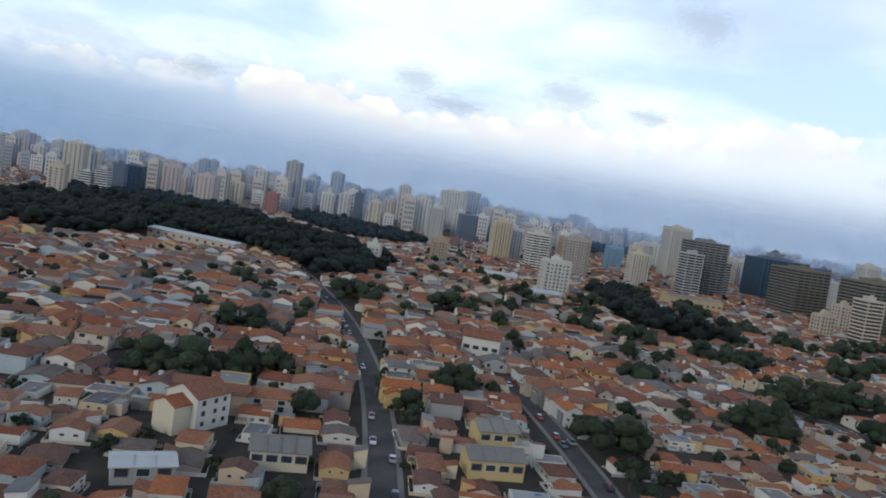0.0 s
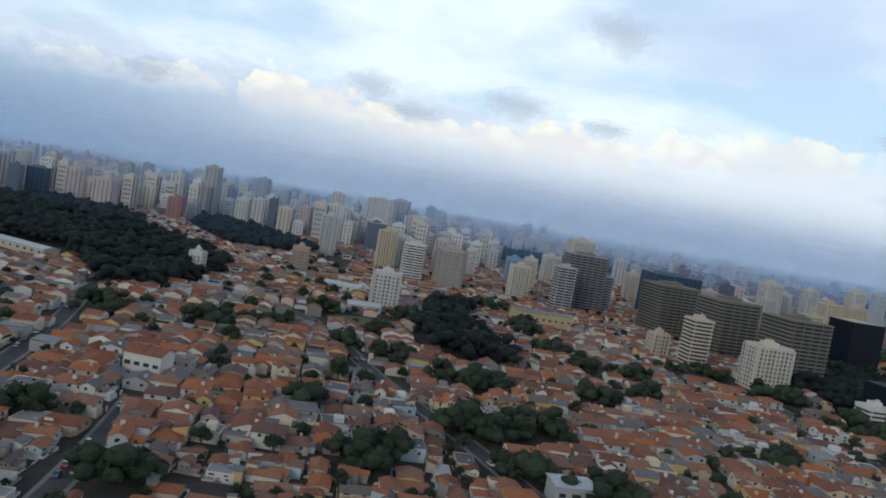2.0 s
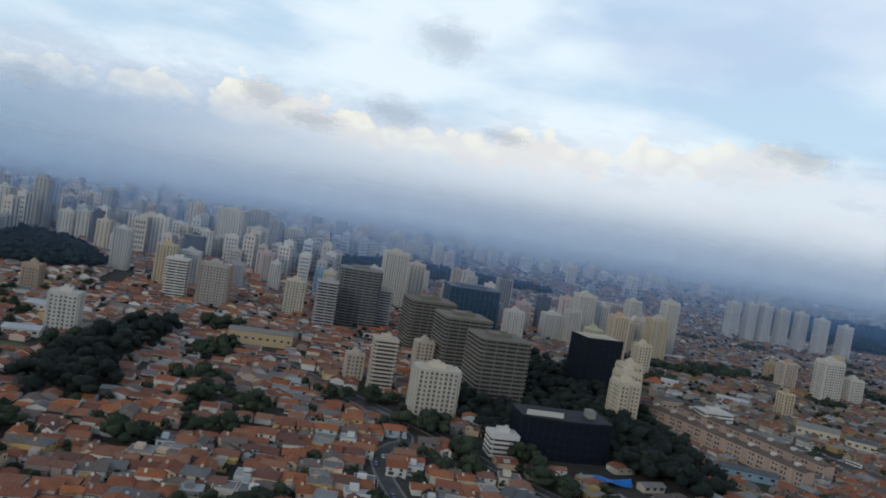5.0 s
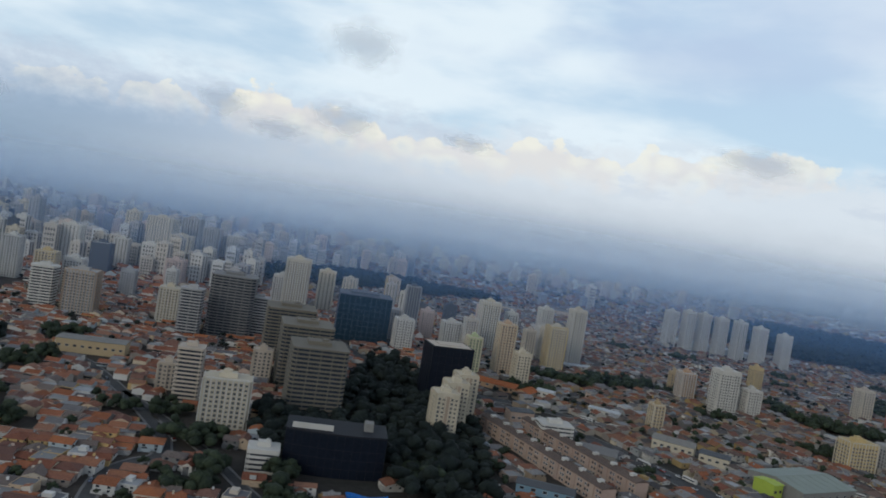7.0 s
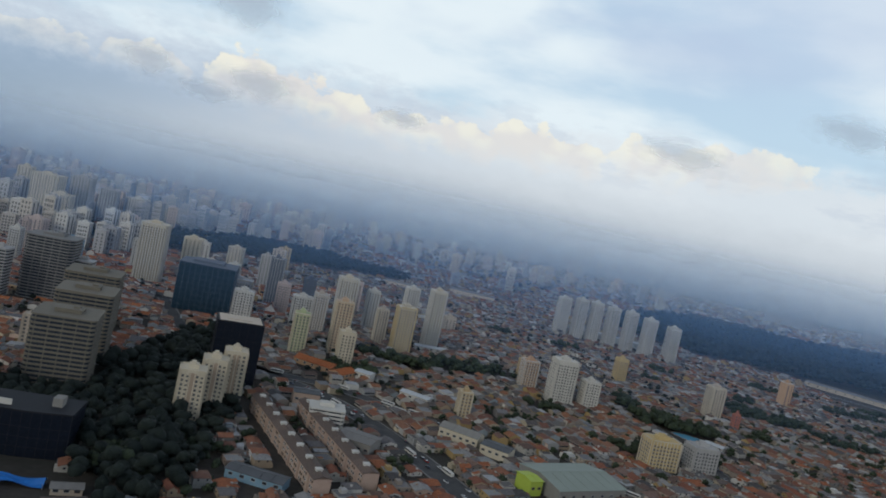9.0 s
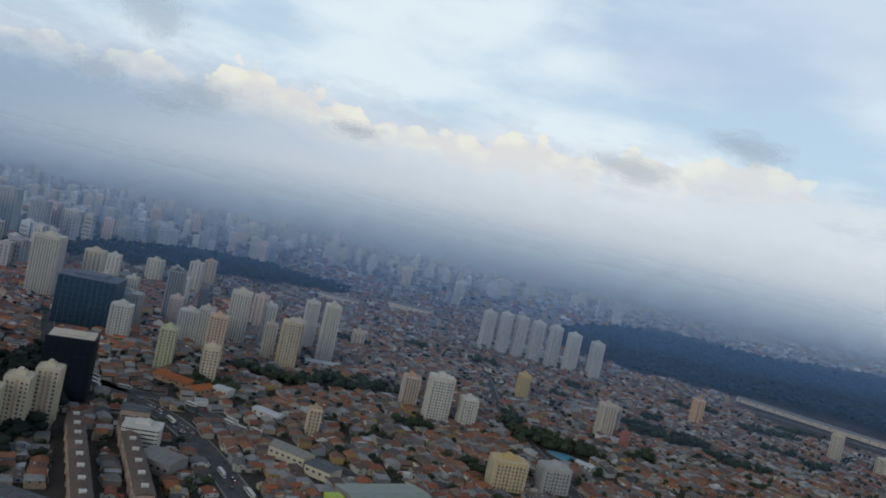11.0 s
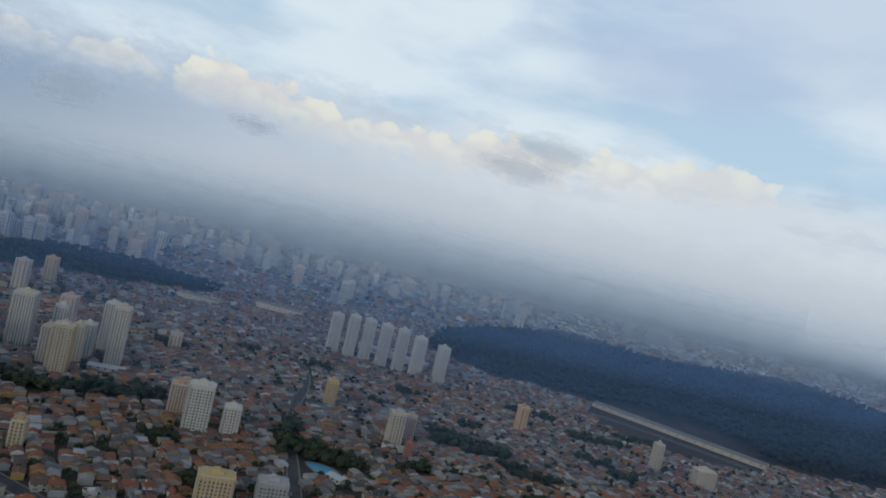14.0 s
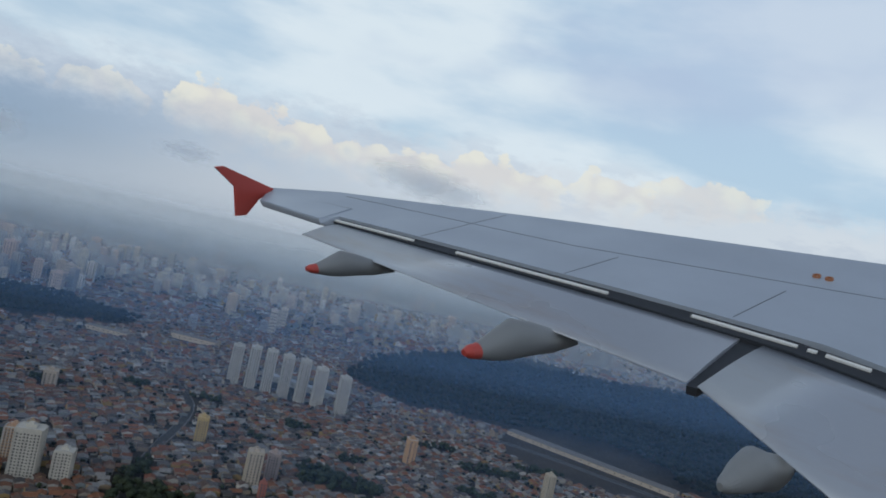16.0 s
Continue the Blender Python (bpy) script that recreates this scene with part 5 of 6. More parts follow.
def in_sight(x, y):
    """The strip of plan that the flight passes: beyond its near edge, which runs out to the right."""
    return y > 46 + 0.30 * max(0, x + 30) and y > 54 - 0.4 * (x + 30) and x > -0.62 * y - 30


def build_quarters():
    rng = random.Random(11)
    fulls, small = {}, []
    nf = 0
    trees, sheds = [], []
    for q, (x0, x1, y0, y1) in ((0, (-330, 150, 50, 560)), (1, (20, 290, 70, 620)), (2, (225, 1000, 130, 900))):
        for x, y, a, w in lots(q, x0, x1, y0, y1, rng):
            if not in_sight(x, y) or not plot_free(x, y, 2.3):
                continue
            x, y = x + rng.uniform(-0.9, 0.9), y + rng.uniform(-0.9, 0.9)
            turn = a + rng.uniform(-0.14, 0.14) + rng.choice((0, 0, 1.5708))
            edge = 70 + 0.42 * max(0, x + 20)
            near = y - edge
            if rng.random() < 0.09 + 0.04 * (near > 60) + 0.06 * (q == 2):
                trees.append((x, y, rng.uniform(1.3, 2.8)))
                continue
            if rng.random() < 0.38:
                o = rng.uniform(-1, 1) * 2.4
                trees.append((x + math.sin(turn) * 3.1 + math.cos(turn) * o, y - math.cos(turn) * 3.1 + math.sin(turn) * o, rng.uniform(0.6, 1.4)))
            if rng.random() < 0.5:
                o = rng.uniform(-1.4, 1.4)
                b = rng.uniform(1.6, 2.4)
                sheds.append((rng.randrange(3), x - math.sin(a) * b + math.cos(a) * o, y + math.cos(a) * b + math.sin(a) * o, 0, turn, rng.uniform(0.5, 0.9), rng.uniform(0.5, 0.8), rng.uniform(0.7, 1.1)))
            k = rng.randrange(len(KINDS))
            sx = max(0.55, min(0.92, w * rng.uniform(0.95, 1.10) / KINDS[k][1]))
            sy = max(0.52, min(0.86, rng.uniform(4.2, 5.6) / KINDS[k][2]))
            sz = rng.uniform(0.52, 0.70)
            if near < 26 and nf < 240:
                nf += 1
                m = pose(x, y, 0, 0, 0, math.degrees(turn)) @ Matrix.Diagonal((sx, sy, sz, 1))
                if k not in fulls:
                    fulls[k] = make_house(k)
                    fulls[k].matrix_basis = m
                else:
                    copy_thing(fulls[k], m)
            else:
                small.append((k + len(KINDS) * rng.randrange(2), x, y, 0, turn, sx, sy, sz))
    return small, trees, sheds


def plain_house(build, w, d, h, rise, sheet, extras=0):
    """A house of the massed streets: walls with windows, a roof, a forecourt wall, and a tank or an annex."""
    wall, roof = build(w, d, h, rise)
    s = Shape().add(wall.v, wall.f, 0)

    def opening(x0, x1, z0, z1, y):
        s.add([(x0, y - 0.04, z0), (x1, y - 0.04, z0), (x1, y - 0.04, z1), (x0, y - 0.04, z1)], [(0, 1, 2, 3)], 2)

    def side_opening(y0, y1, z0, z1, x, out):
        s.add([(x + out, y0, z0), (x + out, y1, z0), (x + out, y1, z1), (x + out, y0, z1)], [(0, 1, 2, 3) if out > 0 else (3, 2, 1, 0)], 2)

    front = -d / 2 if build is not ell_parts else -d * 0.075
    for u in (-0.28, 0.24):
        opening(u * w - 0.5, u * w + 0.5, h - 1.35, h - 0.45, front)
        if h > 3:
            opening(u * w - 0.45, u * w + (0.45 if u > 0 else 1.1), 0.5, 1.6, front)
        side_opening(u * d - 0.45, u * d + 0.45, h - 1.35, h - 0.5, w / 2, 0.04)
        side_opening(u * d - 0.45, u * d + 0.45, h - 1.35, h - 0.5, -w / 2, -0.04)
    a, b = w / 2, d / 2 + 1.3
    s.box(-a, -b, 0, a * 0.1, -b + 0.16, 1.5).box(a * 0.6, -b, 0, a, -b + 0.16, 1.5)
    if extras:
        s.box(-a, -b + 0.2, 0, -a * 0.1, -d / 2, 2.0 + 0.4 * (h > 3))
        s.box(a * 0.25, d * 0.18, h, a * 0.45, d * 0.30, h + rise + 0.35)
    elif sheet:
        s.box(-a * 0.6, -d * 0.1, h, a * 0.1, d * 0.35, h + 1.9)
    else:
        s.box(-a * 0.9, d * 0.5, 0, a * 0.3, d * 0.66, h * 0.6)
    return s.add(roof.v, roof.f, 3 if sheet else 1)


def block_house(build, w, d, h, rise, sheet):
    """A house of the far streets: walls and a roof of two slopes, or a flat one."""
    a, b = w / 2, d / 2
    s = Shape().add([(x, y, z) for z in (0, h) for x, y in ((-a, -b), (a, -b), (a, b), (-a, b))], [(0, 1, 5, 4), (1, 2, 6, 5), (2, 3, 7, 6), (3, 0, 4, 7)], 0)
    if sheet:
        return s.add([(-a, -b, h), (a, -b, h), (a, b, h + 0.3), (-a, b, h + 0.3)], [(0, 1, 2, 3)], 3)
    s.add([(-a, -b, h), (-a, b, h), (-a, 0, h + rise)], [(0, 2, 1)], 0).add([(a, -b, h), (a, b, h), (a, 0, h + rise)], [(0, 1, 2)], 0)
    e, z = b + 0.35, h - 0.25
    s.add([(-a, -e, z), (a, -e, z), (a, 0, h + rise), (-a, 0, h + rise), (-a, e, z), (a, e, z)], [(0, 1, 2, 3), (3, 2, 5, 4)], 1)
    return s.add([(-a, -b - 0.02, h - 1.6), (a * 0.7, -b - 0.02, h - 1.6), (a * 0.7, -b - 0.02, h - 0.7), (-a, -b - 0.02, h - 0.7)], [(0, 1, 2, 3)], 2)


def plain_shed(w, d, h, fall, sheet):
    """A lean-to: walls and one sloping roof."""
    s = Shape().add([(-w / 2, -d / 2, 0), (w / 2, -d / 2, 0), (w / 2, d / 2, 0), (-w / 2, d / 2, 0), (-w / 2, -d / 2, h), (w / 2, -d / 2, h), (w / 2, d / 2, h + fall), (-w / 2, d / 2, h + fall)], [(0, 1, 5, 4), (1, 2, 6, 5), (2, 3, 7, 6), (3, 0, 4, 7)], 0)
    return s.slab((-w / 2 - 0.2, -d / 2 - 0.2, h + 0.06), (w / 2 + 0.2, -d / 2 - 0.2, h + 0.06), (w / 2 + 0.2, d / 2 + 0.1, h + fall + 0.1), (-w / 2 - 0.2, d / 2 + 0.1, h + fall + 0.1), 0.08, 2 if sheet else 1)


def build_far_city(rows, spots):
    rng = random.Random(21)
    protos = [plain_house(*k, extras=e) for e in (0, 1) for k in KINDS]
    plain = [block_house(*k) for k in KINDS]
    small = [(r[0] % len(KINDS), *r[1:]) for r in rows if r[2] - 0.42 * r[1] > 165]
    rows = [r for r in rows if r[2] - 0.42 * r[1] <= 165]
    for x0, x1, y0, y1, step in ((-420, 330, 480, 1000, 7.6), (330, 1300, 560, 1000, 7.6), (-800, 1500, 1000, 1700, 14.0)):
        y = y0
        while y < y1:
            x = x0
            while x < x1:
                px, py = x + rng.uniform(-2, 2), y + rng.uniform(-2, 2)
                if rng.random() < 0.94 and py > 0.3 * px and px > -0.75 * py - 60 and (py > 900 or quarter(px, py) != 2 or py > 620) and plot_free(px, py, 3):
                    k = step / 10.5
                    if rng.random() < 0.20:
                        spots.append((px, py, k * rng.uniform(2.4, 4.2)))
                    else:
                        small.append((rng.randrange(11), px, py, 0, rng.choice((0, 1.57, 3.14)) + 0.2 + 0.0008 * px, k * rng.uniform(0.8, 1.3), k * rng.uniform(0.8, 1.2), k * rng.uniform(0.9, 1.7)))
                x += step
            y += step
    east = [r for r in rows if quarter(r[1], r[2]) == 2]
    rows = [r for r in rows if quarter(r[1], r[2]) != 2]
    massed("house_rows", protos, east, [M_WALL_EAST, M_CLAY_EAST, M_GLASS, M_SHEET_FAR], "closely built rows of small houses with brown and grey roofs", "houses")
    massed("house_rows", protos, rows, [M_WALL_FAR, M_CLAY_MID, M_GLASS, M_SHEET_FAR], "closely built rows of small plastered houses with clay roofs", "houses")
    west = [r for r in small if quarter(r[1], r[2]) != 2 and r[2] < 620]
    small = [r for r in small if quarter(r[1], r[2]) == 2 or r[2] >= 620]
    massed("far_houses", plain, west, [M_WALL_FAR, M_CLAY_MID, M_GLASS, M_SHEET_FAR], "far streets of small plastered houses with orange clay roofs", "houses")
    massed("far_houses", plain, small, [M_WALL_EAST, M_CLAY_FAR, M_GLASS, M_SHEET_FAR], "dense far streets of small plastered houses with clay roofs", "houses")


# ---- trees ----
def ico(level):
    bm = bmesh.new()
    bmesh.ops.create_icosphere(bm, subdivisions=level, radius=1)
    v = [tuple(p.co) for p in bm.verts]
    f = [tuple(p.index for p in q.verts) for q in bm.faces]
    bm.free()
    return v, f


ICO1, ICO2 = ico(1), ico(2)


def crown(rng, lobes, leaves, base=ICO2):
    """A crown of radius one: uneven lobes of foliage, ragged with loose leaf clumps."""
    s = Shape()
    for i in range(lobes):
        a = 6.2832 * i / max(1, lobes - 1) + rng.uniform(-0.4, 0.4)
        far = 0.0 if i == 0 else rng.uniform(0.4, 0.62)
        c = Vector((far * math.cos(a), far * math.sin(a), rng.uniform(0.0, 0.35) + (0.35 if i == 0 else 0)))
        r = rng.uniform(0.36, 0.52) * (1.15 if i == 0 else 1)
        off = Vector((rng.uniform(0, 50), rng.uniform(0, 50), 0))
        vs = []
        for p in base[0]:
            q = Vector(p)
            k = 1 + 0.55 * noise.noise(q * 2.3 + off) + 0.25 * noise.noise(q * 5.1 + off)
            vs.append(c + Vector((q.x, q.y, q.z * 0.78)) * r * k)
        s.add(vs, base[1])
        for _ in range(leaves):
            d = Vector((rng.gauss(0, 1), rng.gauss(0, 1), rng.gauss(0.3, 1))).normalized()
            p = c + Vector((d.x, d.y, d.z * 0.8)) * r * rng.uniform(0.95, 1.3)
            t = d.orthogonal().normalized() * rng.uniform(0.04, 0.10)
            b = d.cross(t).normalized() * rng.uniform(0.04, 0.10) + d * rng.uniform(-0.05, 0.05)
            s.add([p - t - b, p + t - b * 0.4, p + t * 0.5 + b, p - t + b * 0.6], [(0, 1, 2, 3)])
    return s


def tree_protos(rng, n, lobes, leaves, base):
    return [crown(rng, lobes, leaves, base) for _ in range(n)]


def make_tree(rng):
    top = new("tree")
    s = Shape().tube(0, 0, 0, 0.75, 0.10, 0.06, 7)
    for i in range(4):
        a = 1.57 * i + rng.uniform(-0.4, 0.4)
        tip = Vector((0.42 * math.cos(a), 0.42 * math.sin(a), 1.05))
        side = Vector((-math.sin(a), math.cos(a), 0)) * 0.03
        o = Vector((0, 0, 0.6))
        s.add([o - side * 1.4, o + side * 1.4, o + Vector((0, 0, 0.09)), tip - side * 0.5, tip + side * 0.5, tip + Vector((0, 0, 0.04))], [(0, 1, 4, 3), (1, 2, 5, 4), (2, 0, 3, 5), (3, 4, 5)])
    part("trunk", s, M_BARK, top)
    c = crown(rng, 6, 70, ICO1)
    c.v = [(x, y, z + 1.0) for x, y, z in c.v]
    ob = part("crown", c, M_LEAF, top)
    ob.data.polygons.foreach_set("use_smooth", [len(f) == 3 for f in c.f])
    return tagged(top, "dark green broad-leaved street tree with a dense uneven crown", "tree", "street trees")


def build_trees(spots):
    rng = random.Random(31)
    protos = []
    for i, (x, y, r) in enumerate(spots[:280]):
        if len(protos) < 6:
            protos.append(make_tree(rng))
            protos[-1].matrix_basis = pose(x, y, 0, 0, 0, rng.uniform(0, 360)) @ Matrix.Diagonal((r, r, r, 1))
            protos[-1].scale = (1, 1, 1)
            continue
        copy_thing(rng.choice(protos), pose(x, y, 0, 0, 0, rng.uniform(0, 360)) @ Matrix.Diagonal((r, r, r * rng.uniform(0.8, 1.2), 1)))
    rest = spots[280:]
    light, thin = tree_protos(rng, 6, 3, 14, ICO1), tree_protos(rng, 5, 1, 8, ICO1)
    far_places = [(rng.randrange(5), x, y, r * 0.55, rng.uniform(0, 6.28), r * 1.2, r * 1.2, r) for x, y, r in rest if y - 0.42 * x > 230]
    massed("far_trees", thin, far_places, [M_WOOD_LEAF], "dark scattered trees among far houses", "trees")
    rest = [q for q in rest if q[1] - 0.42 * q[0] <= 230]
    places = [(rng.randrange(5), x, y, r * 0.6, rng.uniform(0, 6.28), r, r, r) for x, y, r in rest]
    for gx, gy, rx, ry in GROVES:
        for _ in range(int(rx * ry * 0.16) + 3):
            a, k = rng.uniform(0, 6.28), math.sqrt(rng.random())
            r = rng.uniform(2.4, 4.2)
            places.append((rng.randrange(5), gx + rx * k * math.cos(a), gy + ry * k * math.sin(a), r * 0.55, rng.uniform(0, 6.28), r, r, r * rng.uniform(0.8, 1.2)))
    dense = tree_protos(rng, 5, 5, 14, ICO1)
    near = [q for q in places if q[2] - 0.42 * q[1] < 130]
    places = [q for q in places if q[2] - 0.42 * q[1] >= 130]
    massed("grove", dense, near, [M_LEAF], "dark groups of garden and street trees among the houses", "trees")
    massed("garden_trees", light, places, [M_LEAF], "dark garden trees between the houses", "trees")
    for key, outline in WOODS.items():
        xs, ys = [p[0] for p in outline], [p[1] for p in outline]
        step = 7.4 if key == "park" else 5.8
        places = []
        y = min(ys)
        while y < max(ys):
            x = min(xs)
            while x < max(xs):
                px, py = x + rng.uniform(-2, 2), y + rng.uniform(-2, 2)
                if inside(px, py, outline) and all((tx - px) ** 2 + (ty - py) ** 2 > (tr * 0.95) ** 2 for tx, ty, tr in TAKEN):
                    r = step * rng.uniform(0.62, 0.98)
                    places.append((rng.randrange(5), px, py, r * 0.6, rng.uniform(0, 6.28), r, r, r * rng.uniform(0.7, 1.25)))
                x += step
            y += step
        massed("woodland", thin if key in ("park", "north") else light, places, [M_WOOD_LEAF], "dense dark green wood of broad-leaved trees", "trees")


SMALL, SPOTS, SHEDS = build_quarters()
massed("backyard_sheds", [plain_shed(*a) for a in ((2.6, 2.2, 1.7, 0.4, 0), (3.4, 2.4, 1.6, 0.25, 1), (2.2, 3.0, 2.2, 0.5, 0))], SHEDS, [M_WALL_FAR, M_CLAY_MID, M_SHEET_FAR], "small lean-to sheds and annexes in the back yards", "sheds")
build_far_city(SMALL, SPOTS)
build_trees(SPOTS)

# ---- the airliner's wing, where the flight ends ----
# local axes: x towards the fuselage, y forwards along the chord, z up from the upper skin
WING = Matrix(((0.6334, 0.7307, -0.2545, 545.84), (-0.7709, 0.5677, -0.2888, 67.03), (-0.0666, 0.3791, 0.9229, 144.69), (0, 0, 0, 1)))


def skin_mat(name, colour, rough=0.32, metal=0.25):
    m, t, b = material(name, rough, metal, 0.5)
    big = noise_at(t, 0.7, 2, 0.5)
    fine = noise_at(t, 9.0, 2, 0.5)
    col = mixcol(t, maths(t, "MULTIPLY", big, 0.35), colour, tuple(0.72 * c for c in colour))
    col = mixcol(t, 0.04, col, mixcol(t, 1.0, col, fine, "MULTIPLY"))
    t.links.new(col, b.inputs["Base Color"])
    r = ramp(t, [(0.3, (rough * 0.8,) * 3), (0.7, (rough * 1.3,) * 3)])
    t.links.new(big, r.inputs[0])
    t.links.new(r.outputs[0], b.inputs["Roughness"])
    return m


M_SKIN = skin_mat("wing_paint_grey", (0.46, 0.51, 0.59), 0.40, 0.25)
M_FLAP = skin_mat("flap_paint_grey", (0.44, 0.47, 0.53), 0.30, 0.30)
M_JOINT = skin_mat("panel_joint_grey", (0.16, 0.175, 0.20), 0.6)
M_EYE = skin_mat("dull_orange_paint", (0.40, 0.17, 0.08), 0.6, 0.0)


def soil(m):
    """Brown streaks of dirt and oil along the flap."""
    t = m.node_tree
    b = t.nodes["Principled BSDF"]
    old = b.inputs["Base Color"].links[0].from_socket
    tc, mp = t.nodes.new("ShaderNodeTexCoord"), t.nodes.new("ShaderNodeMapping")
    mp.inputs["Scale"].default_value = (0.25, 0.9, 1.0)
    t.links.new(tc.outputs["Object"], mp.inputs["Vector"])
    r = ramp(t, [(0.52, (0, 0, 0)), (0.68, (0.38, 0.38, 0.38))])
    t.links.new(noise_at(t, 1.3, 5, 0.65, mp.outputs[0]), r.inputs[0])
    t.links.new(mixcol(t, r.outputs[0], old, (0.34, 0.26, 0.20)), b.inputs["Base Color"])


soil(M_FLAP)
M_FAIR = skin_mat("fairing_paint_grey", (0.26, 0.27, 0.28), 0.5, 0.1)
M_RED = skin_mat("red_wing_paint", (0.52, 0.075, 0.06), 0.4, 0.0)
# Near-black colour that stands in for the shade inside the wing's gaps.
M_GAPSHADE = skin_mat("cove_shadow_grey", (0.04, 0.045, 0.055), 0.6)
M_STRIP = skin_mat("white_seal_strip", (0.80, 0.80, 0.78), 0.5, 0.0)


def build_wing():
    top = new("aircraft_wing")
    top.matrix_basis = WING
    lead = [(-10.93, 1.34), (-9.51, 2.15), (-4.76, 3.80), (0.08, 5.28), (4.0, 6.45)]
    rear = [(3.2, 1.60), (1.21, 1.77), (0.54, 1.88), (-0.95, 1.79), (-2.09, 1.70), (-4.97, 1.40), (-5.92, 1.30), (-7.95, 1.07), (-8.05, 0.68), (-10.10, 0.60)]
    body = Shape()
    o = lead + rear
    n = len(o)
    body.add([(x, y, 0.0) for x, y in o] + [(x * 0.995, y * 0.96 + 0.08 if (x, y) in lead else y, (-0.30 - 0.02 * max(0, x + 8)) if x > -8 else -0.07) for x, y in o],
             [tuple(range(n))[::-1], tuple(range(n, 2 * n))] + [(i, (i + 1) % n, n + (i + 1) % n, n + i) for i in range(n)])
    part("wing_box", body, M_SKIN, top)
    nose = Shape()
    for (x0, y0), (x1, y1) in zip(lead, lead[1:]):
        for k in range(5):
            a0, a1 = math.pi / 2 - math.pi * k / 5, math.pi / 2 - math.pi * (k + 1) / 5
            r = 0.16
            nose.add([(x0, y0 + r * math.cos(a0), -r + r * math.sin(a0)), (x1, y1 + r * math.cos(a0), -r + r * math.sin(a0)), (x1, y1 + r * math.cos(a1), -r + r * math.sin(a1)), (x0, y0 + r * math.cos(a1), -r + r * math.sin(a1))], [(0, 1, 2, 3)])
    part("leading_edge", nose, M_SKIN, top)
    # The cove's shade, built as a dark strip ahead of the flaps.
    part("cove_shade", Shape().prism([(3.0, 1.62), (-0.54, 1.92), (-2.1, 1.74), (-5.9, 1.34), (-7.9, 1.09), (-7.9, 0.9), (-2.1, 1.45), (0.3, 1.55), (3.0, 1.2)], -0.22, -0.06), M_GAPSHADE, top)
    # flaps: their tops fall away towards the trailing edge

    def flap(corners, name):
        a, b, c, d = corners
        s = Shape()
        rows = []
        for k in range(7):
            v = k / 6
            z = -0.02 - 0.075 * (1 - v) ** 3
            rows.append([(a[0] + (b[0] - a[0]) * v, a[1] + (b[1] - a[1]) * v, z), (d[0] + (c[0] - d[0]) * v, d[1] + (c[1] - d[1]) * v, z)])
        low = [(p[0], p[1], p[2] - 0.22 * (1 - k / 6.3)) for k, r in enumerate(rows) for p in r]
        up_ = [p for r in rows for p in r]
        m = len(up_)
        faces = [(2 * k, 2 * k + 1, 2 * k + 3, 2 * k + 2) for k in range(6)]
        faces += [tuple(m + i for i in f)[::-1] for f in faces]
        faces += [(0, m, m + 1, 1), (m - 2, m - 1, 2 * m - 1, 2 * m - 2)]
        faces += [(2 * k, 2 * k + 2, m + 2 * k + 2, m + 2 * k) for k in range(6)] + [(2 * k + 1, m + 2 * k + 1, m + 2 * k + 3, 2 * k + 3) for k in range(6)]
        s.add(up_ + low, faces)
        ob = part(name, s, M_FLAP, top)
        ob.data.polygons.foreach_set("use_smooth", [i < 6 for i in range(len(s.f))])
        return ob

    flap(((-7.80, 0.95), (-7.54, -0.01), (-0.12, -0.01), (-0.30, 1.58)), "flap")
    flap(((-0.02, 1.56), (0.00, 0.00), (2.30, -1.24), (2.9, 1.35)), "flap")
    # A dark sliver painted as the shade between the two flaps.
    part("flap_gap_shade", Shape().add([(-0.30, 1.58, -0.12), (-0.02, 1.56, -0.12), (0.0, 0.0, -0.05), (-0.12, -0.01, -0.05), (-0.30, 1.58, -0.3), (-0.02, 1.56, -0.3), (0.0, 0.0, -0.15), (-0.12, -0.01, -0.15)], [(0, 1, 2, 3), (7, 6, 5, 4), (0, 4, 5, 1), (2, 6, 7, 3), (1, 5, 6, 2), (3, 7, 4, 0)]), M_GAPSHADE, top)
    part("aileron", Shape().add([(-10.05, 0.62, 0.015), (-8.06, 0.70, 0.015), (-8.18, 1.50, 0.02), (-10.66, 1.16, 0.02), (-10.05, 0.62, -0.12), (-8.06, 0.70, -0.12), (-8.18, 1.5, -0.12), (-10.66, 1.16, -0.12)], [(0, 1, 2, 3), (0, 4, 5, 1), (1, 5, 6, 2), (2, 6, 7, 3), (3, 7, 4, 0)]), M_SKIN, top)
    # white strips along the cove
    for x0, y0, x1, y1 in ((-7.9, 1.02, -5.92, 1.25), (-4.95, 1.33, -2.2, 1.60), (-1.0, 1.72, 0.30, 1.78), (0.42, 1.78, 0.52, 1.78), (0.62, 1.78, 1.1, 1.75)):
        part("seal_strip", Shape().add([(x0, y0 - 0.095, -0.036), (x1, y1 - 0.095, -0.036), (x1, y1 - 0.05, -0.030), (x0, y0 - 0.05, -0.030), (x0, y0 - 0.095, -0.10), (x1, y1 - 0.095, -0.10), (x1, y1 - 0.05, -0.10), (x0, y0 - 0.05, -0.10)], [(0, 1, 2, 3), (0, 4, 5, 1), (1, 5, 6, 2), (2, 6, 7, 3), (3, 7, 4, 0)]), M_STRIP, top)
    # panel joints
    for x0, y0, x1, y1 in ((-10.66, 1.18, -8.18, 1.55), (-5.91, 1.33, -5.75, 3.30), (-3.03, 1.62, -2.9, 2.78), (-0.57, 1.88, -0.49, 3.19), (-9.09, 2.05, -3.74, 2.75), (-3.74, 2.75, 0.55, 3.82), (0.55, 3.82, 3.0, 4.4)):
        d = Vector((x1 - x0, y1 - y0)).normalized() * 0.006
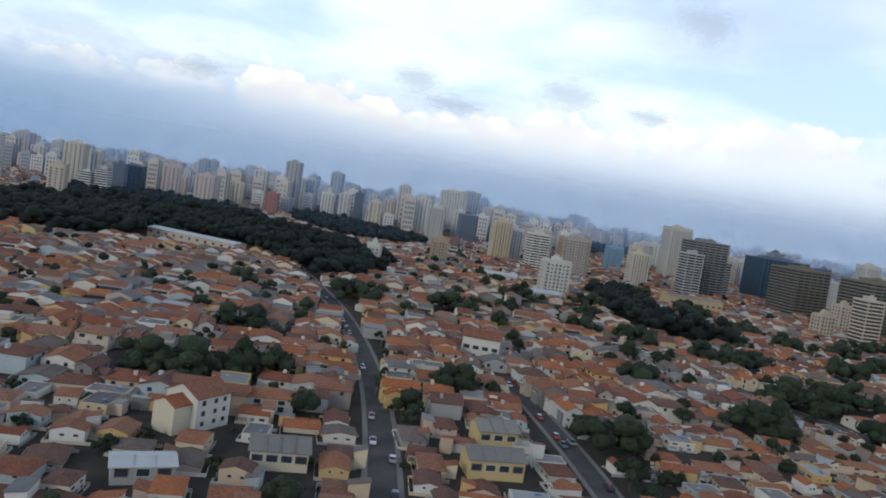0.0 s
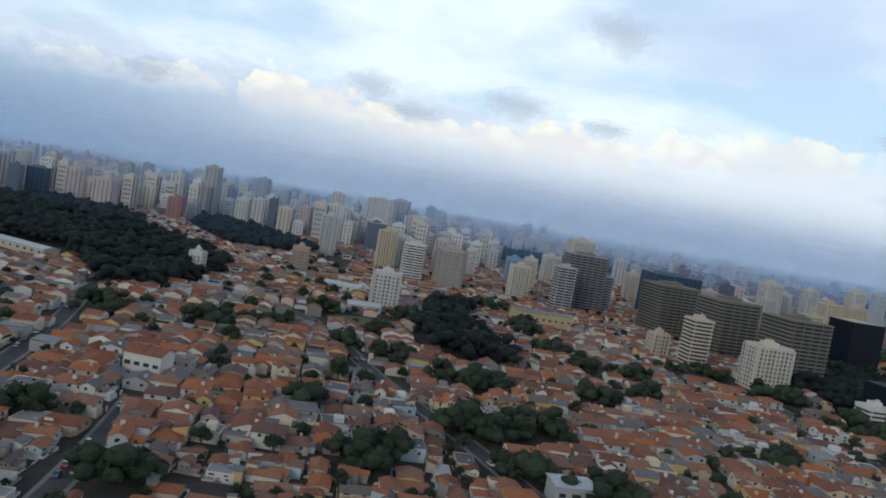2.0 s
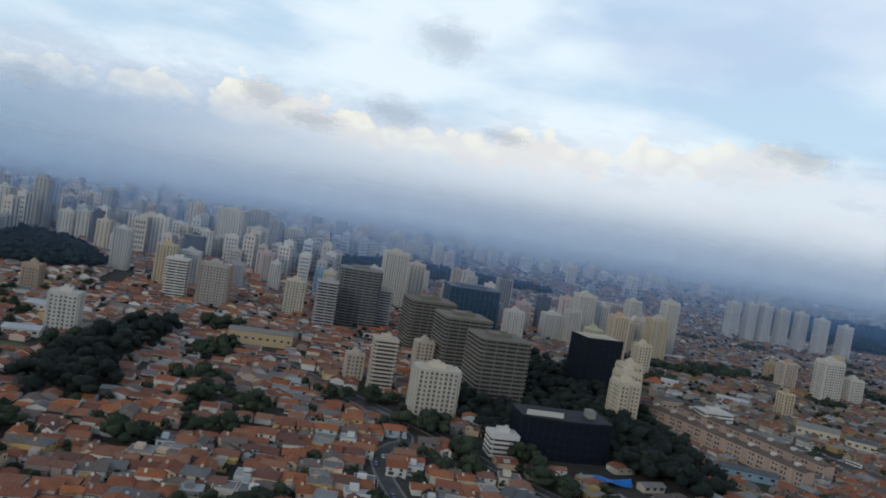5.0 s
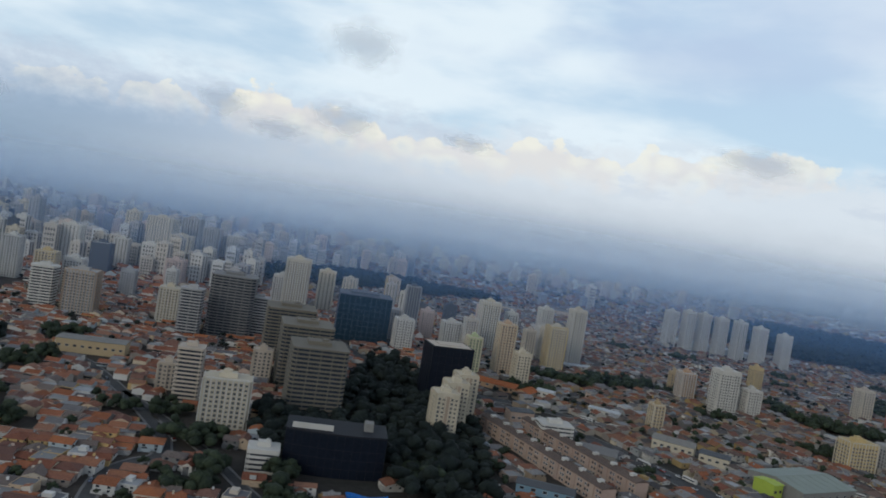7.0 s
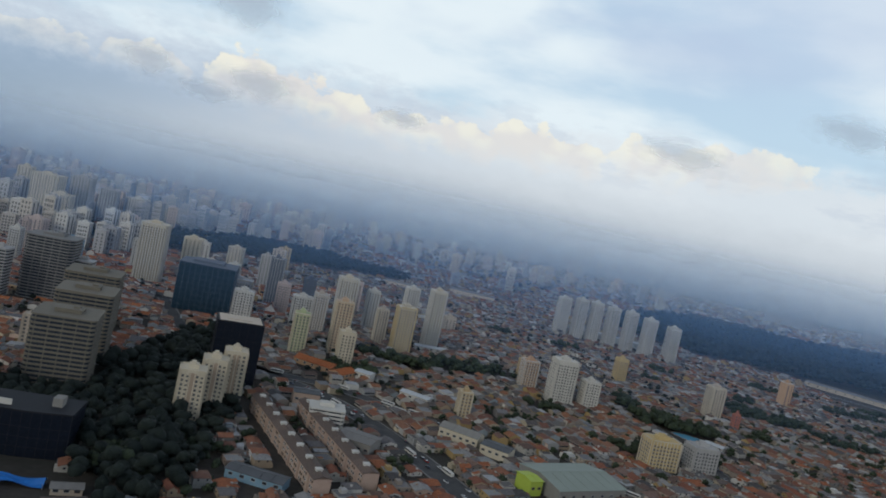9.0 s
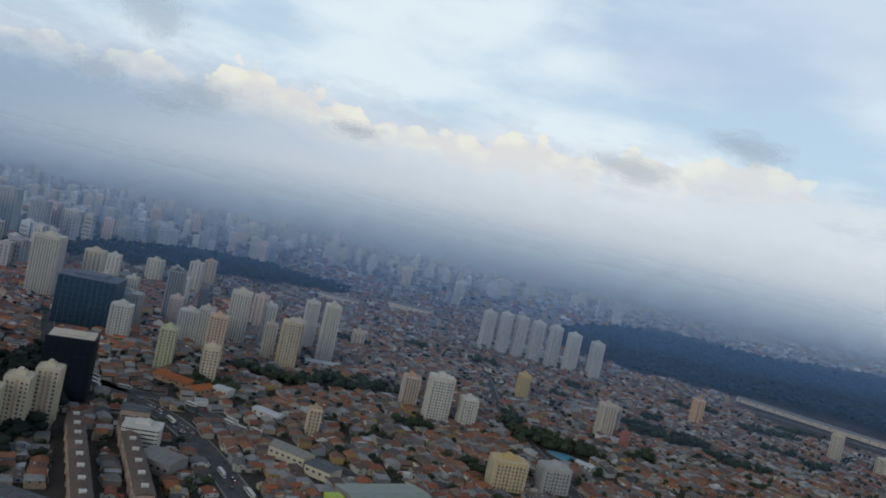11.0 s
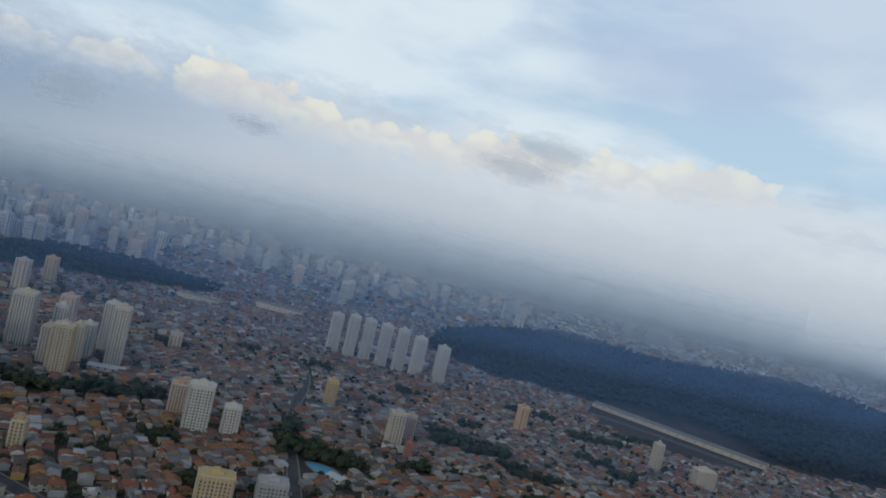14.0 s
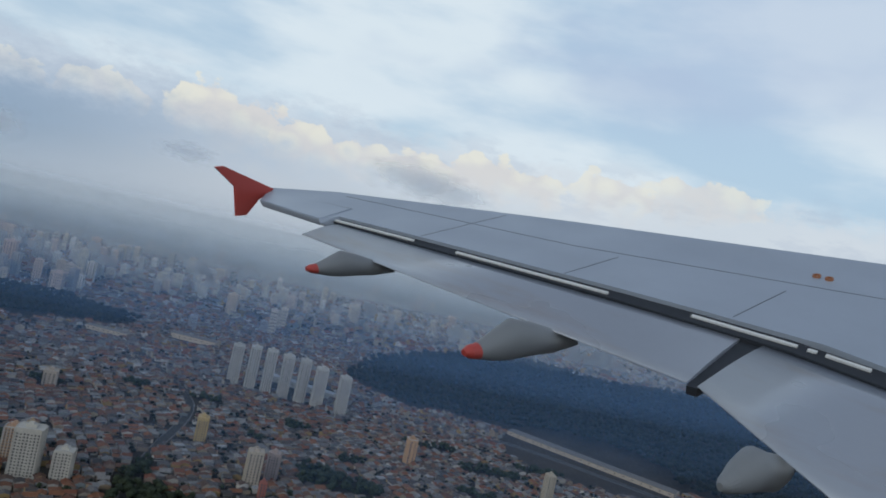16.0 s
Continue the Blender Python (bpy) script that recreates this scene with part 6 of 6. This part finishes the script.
        part("panel_joint", Shape().prism([(x0 + d.y, y0 - d.x), (x1 + d.y, y1 - d.x), (x1 - d.y, y1 + d.x), (x0 - d.y, y0 + d.x)], -0.01, 0.004), M_JOINT, top)
    for x0 in (-0.42, -0.25):
        o = [(x0 + 0.055 * math.cos(6.2832 * i / 12), 4.04 + 0.07 * math.sin(6.2832 * i / 12)) for i in range(12)]
        q = [(x0 + 0.040 * math.cos(6.2832 * i / 12), 4.04 + 0.055 * math.sin(6.2832 * i / 12)) for i in range(12)]
        ring = Shape().add([(x, y, 0.03) for x, y in o] + [(x, y, 0.03) for x, y in q] + [(x, y, -0.01) for x, y in o] + [(x, y, -0.01) for x, y in q], [(i, (i + 1) % 12, 12 + (i + 1) % 12, 12 + i) for i in range(12)] + [(i, 24 + i, 24 + (i + 1) % 12, (i + 1) % 12) for i in range(12)] + [(12 + i, 12 + (i + 1) % 12, 36 + (i + 1) % 12, 36 + i) for i in range(12)])
        part("rope_eye", ring, M_EYE, top, "dull orange rope eye")
    # the fence at the tip, above and below
    fence = Shape()
    prof = [(-0.06, 0.73), (0.13, 0.72), (1.20, 0.06), (1.10, -0.02), (0.84, -0.10), (0.51, -0.38), (0.28, -0.36), (0.32, 0.26)]
    fence.add([(x, y, z) for x in (-10.64, -10.56) for y, z in prof], [tuple(range(8)), tuple(range(8, 16))[::-1]] + [(i, 8 + i, 8 + (i + 1) % 8, (i + 1) % 8) for i in range(8)])
    part("wingtip_fence", fence, M_RED, top, "red wingtip fence")
    # fairings of the flap tracks: slim pods with red tails
    for u, size, sink in ((-5.57, 0.80, 0.0), (-1.97, 1.0, 0.0), (1.03, 1.0, 0.0)):
        pod, tail = Shape(), Shape()
        rings = ((0.57, -0.40, 0.02, 0.03), (0.0, -0.17, 0.13, 0.17), (-0.35, -0.03, 0.16, 0.22), (-0.70, 0.08, 0.16, 0.26), (-1.0, 0.09, 0.13, 0.18), (-1.25, 0.12, 0.09, 0.10))
        tips = ((-1.25, 0.12, 0.09, 0.10), (-1.38, 0.15, 0.08, 0.08), (-1.46, 0.17, 0.04, 0.04))
        if u > 0:
            rings = ((0.1, -0.50, 0.02, 0.03), (-0.3, -0.36, 0.12, 0.15), (-0.6, -0.24, 0.17, 0.20), (-0.9, -0.06, 0.16, 0.22), (-1.15, -0.01, 0.13, 0.17), (-1.32, 0.02, 0.09, 0.11))
            tips = ((-1.32, 0.02, 0.09, 0.11), (-1.42, 0.04, 0.07, 0.08), (-1.50, 0.06, 0.03, 0.04))
        n = 18
        for k, (v, z, rx, rz) in enumerate(rings):
            pod.v += [(u + rx * size * math.cos(6.2832 * i / n), v * size, z * size - sink + rz * size * math.sin(6.2832 * i / n)) for i in range(n)]
        pod.f = [(k * n + i, k * n + (i + 1) % n, (k + 1) * n + (i + 1) % n, (k + 1) * n + i) for k in range(len(rings) - 1) for i in range(n)] + [tuple(range(n))]
        pod.m = [0] * len(pod.f)
        ob = part("flap_track_fairing", pod, M_FAIR, top)
        ob.data.polygons.foreach_set("use_smooth", [True] * len(ob.data.polygons))
        for v, z, rx, rz in tips:
            tail.v += [(u + rx * size * math.cos(6.2832 * i / n), v * size, z * size - sink + rz * size * math.sin(6.2832 * i / n)) for i in range(n)]
        tail.f = [(k * n + i, k * n + (i + 1) % n, (k + 1) * n + (i + 1) % n, (k + 1) * n + i) for k in range(2) for i in range(n)] + [tuple(range(2 * n, 3 * n))[::-1]]
        tail.m = [0] * len(tail.f)
        part("fairing_tail", tail, M_RED if u < 0 else M_FAIR, ob, "red fairing tail" if u < 0 else "")
    tagged(top, "grey airliner wing with lowered flaps and a red tip fence", "wing")


build_wing()
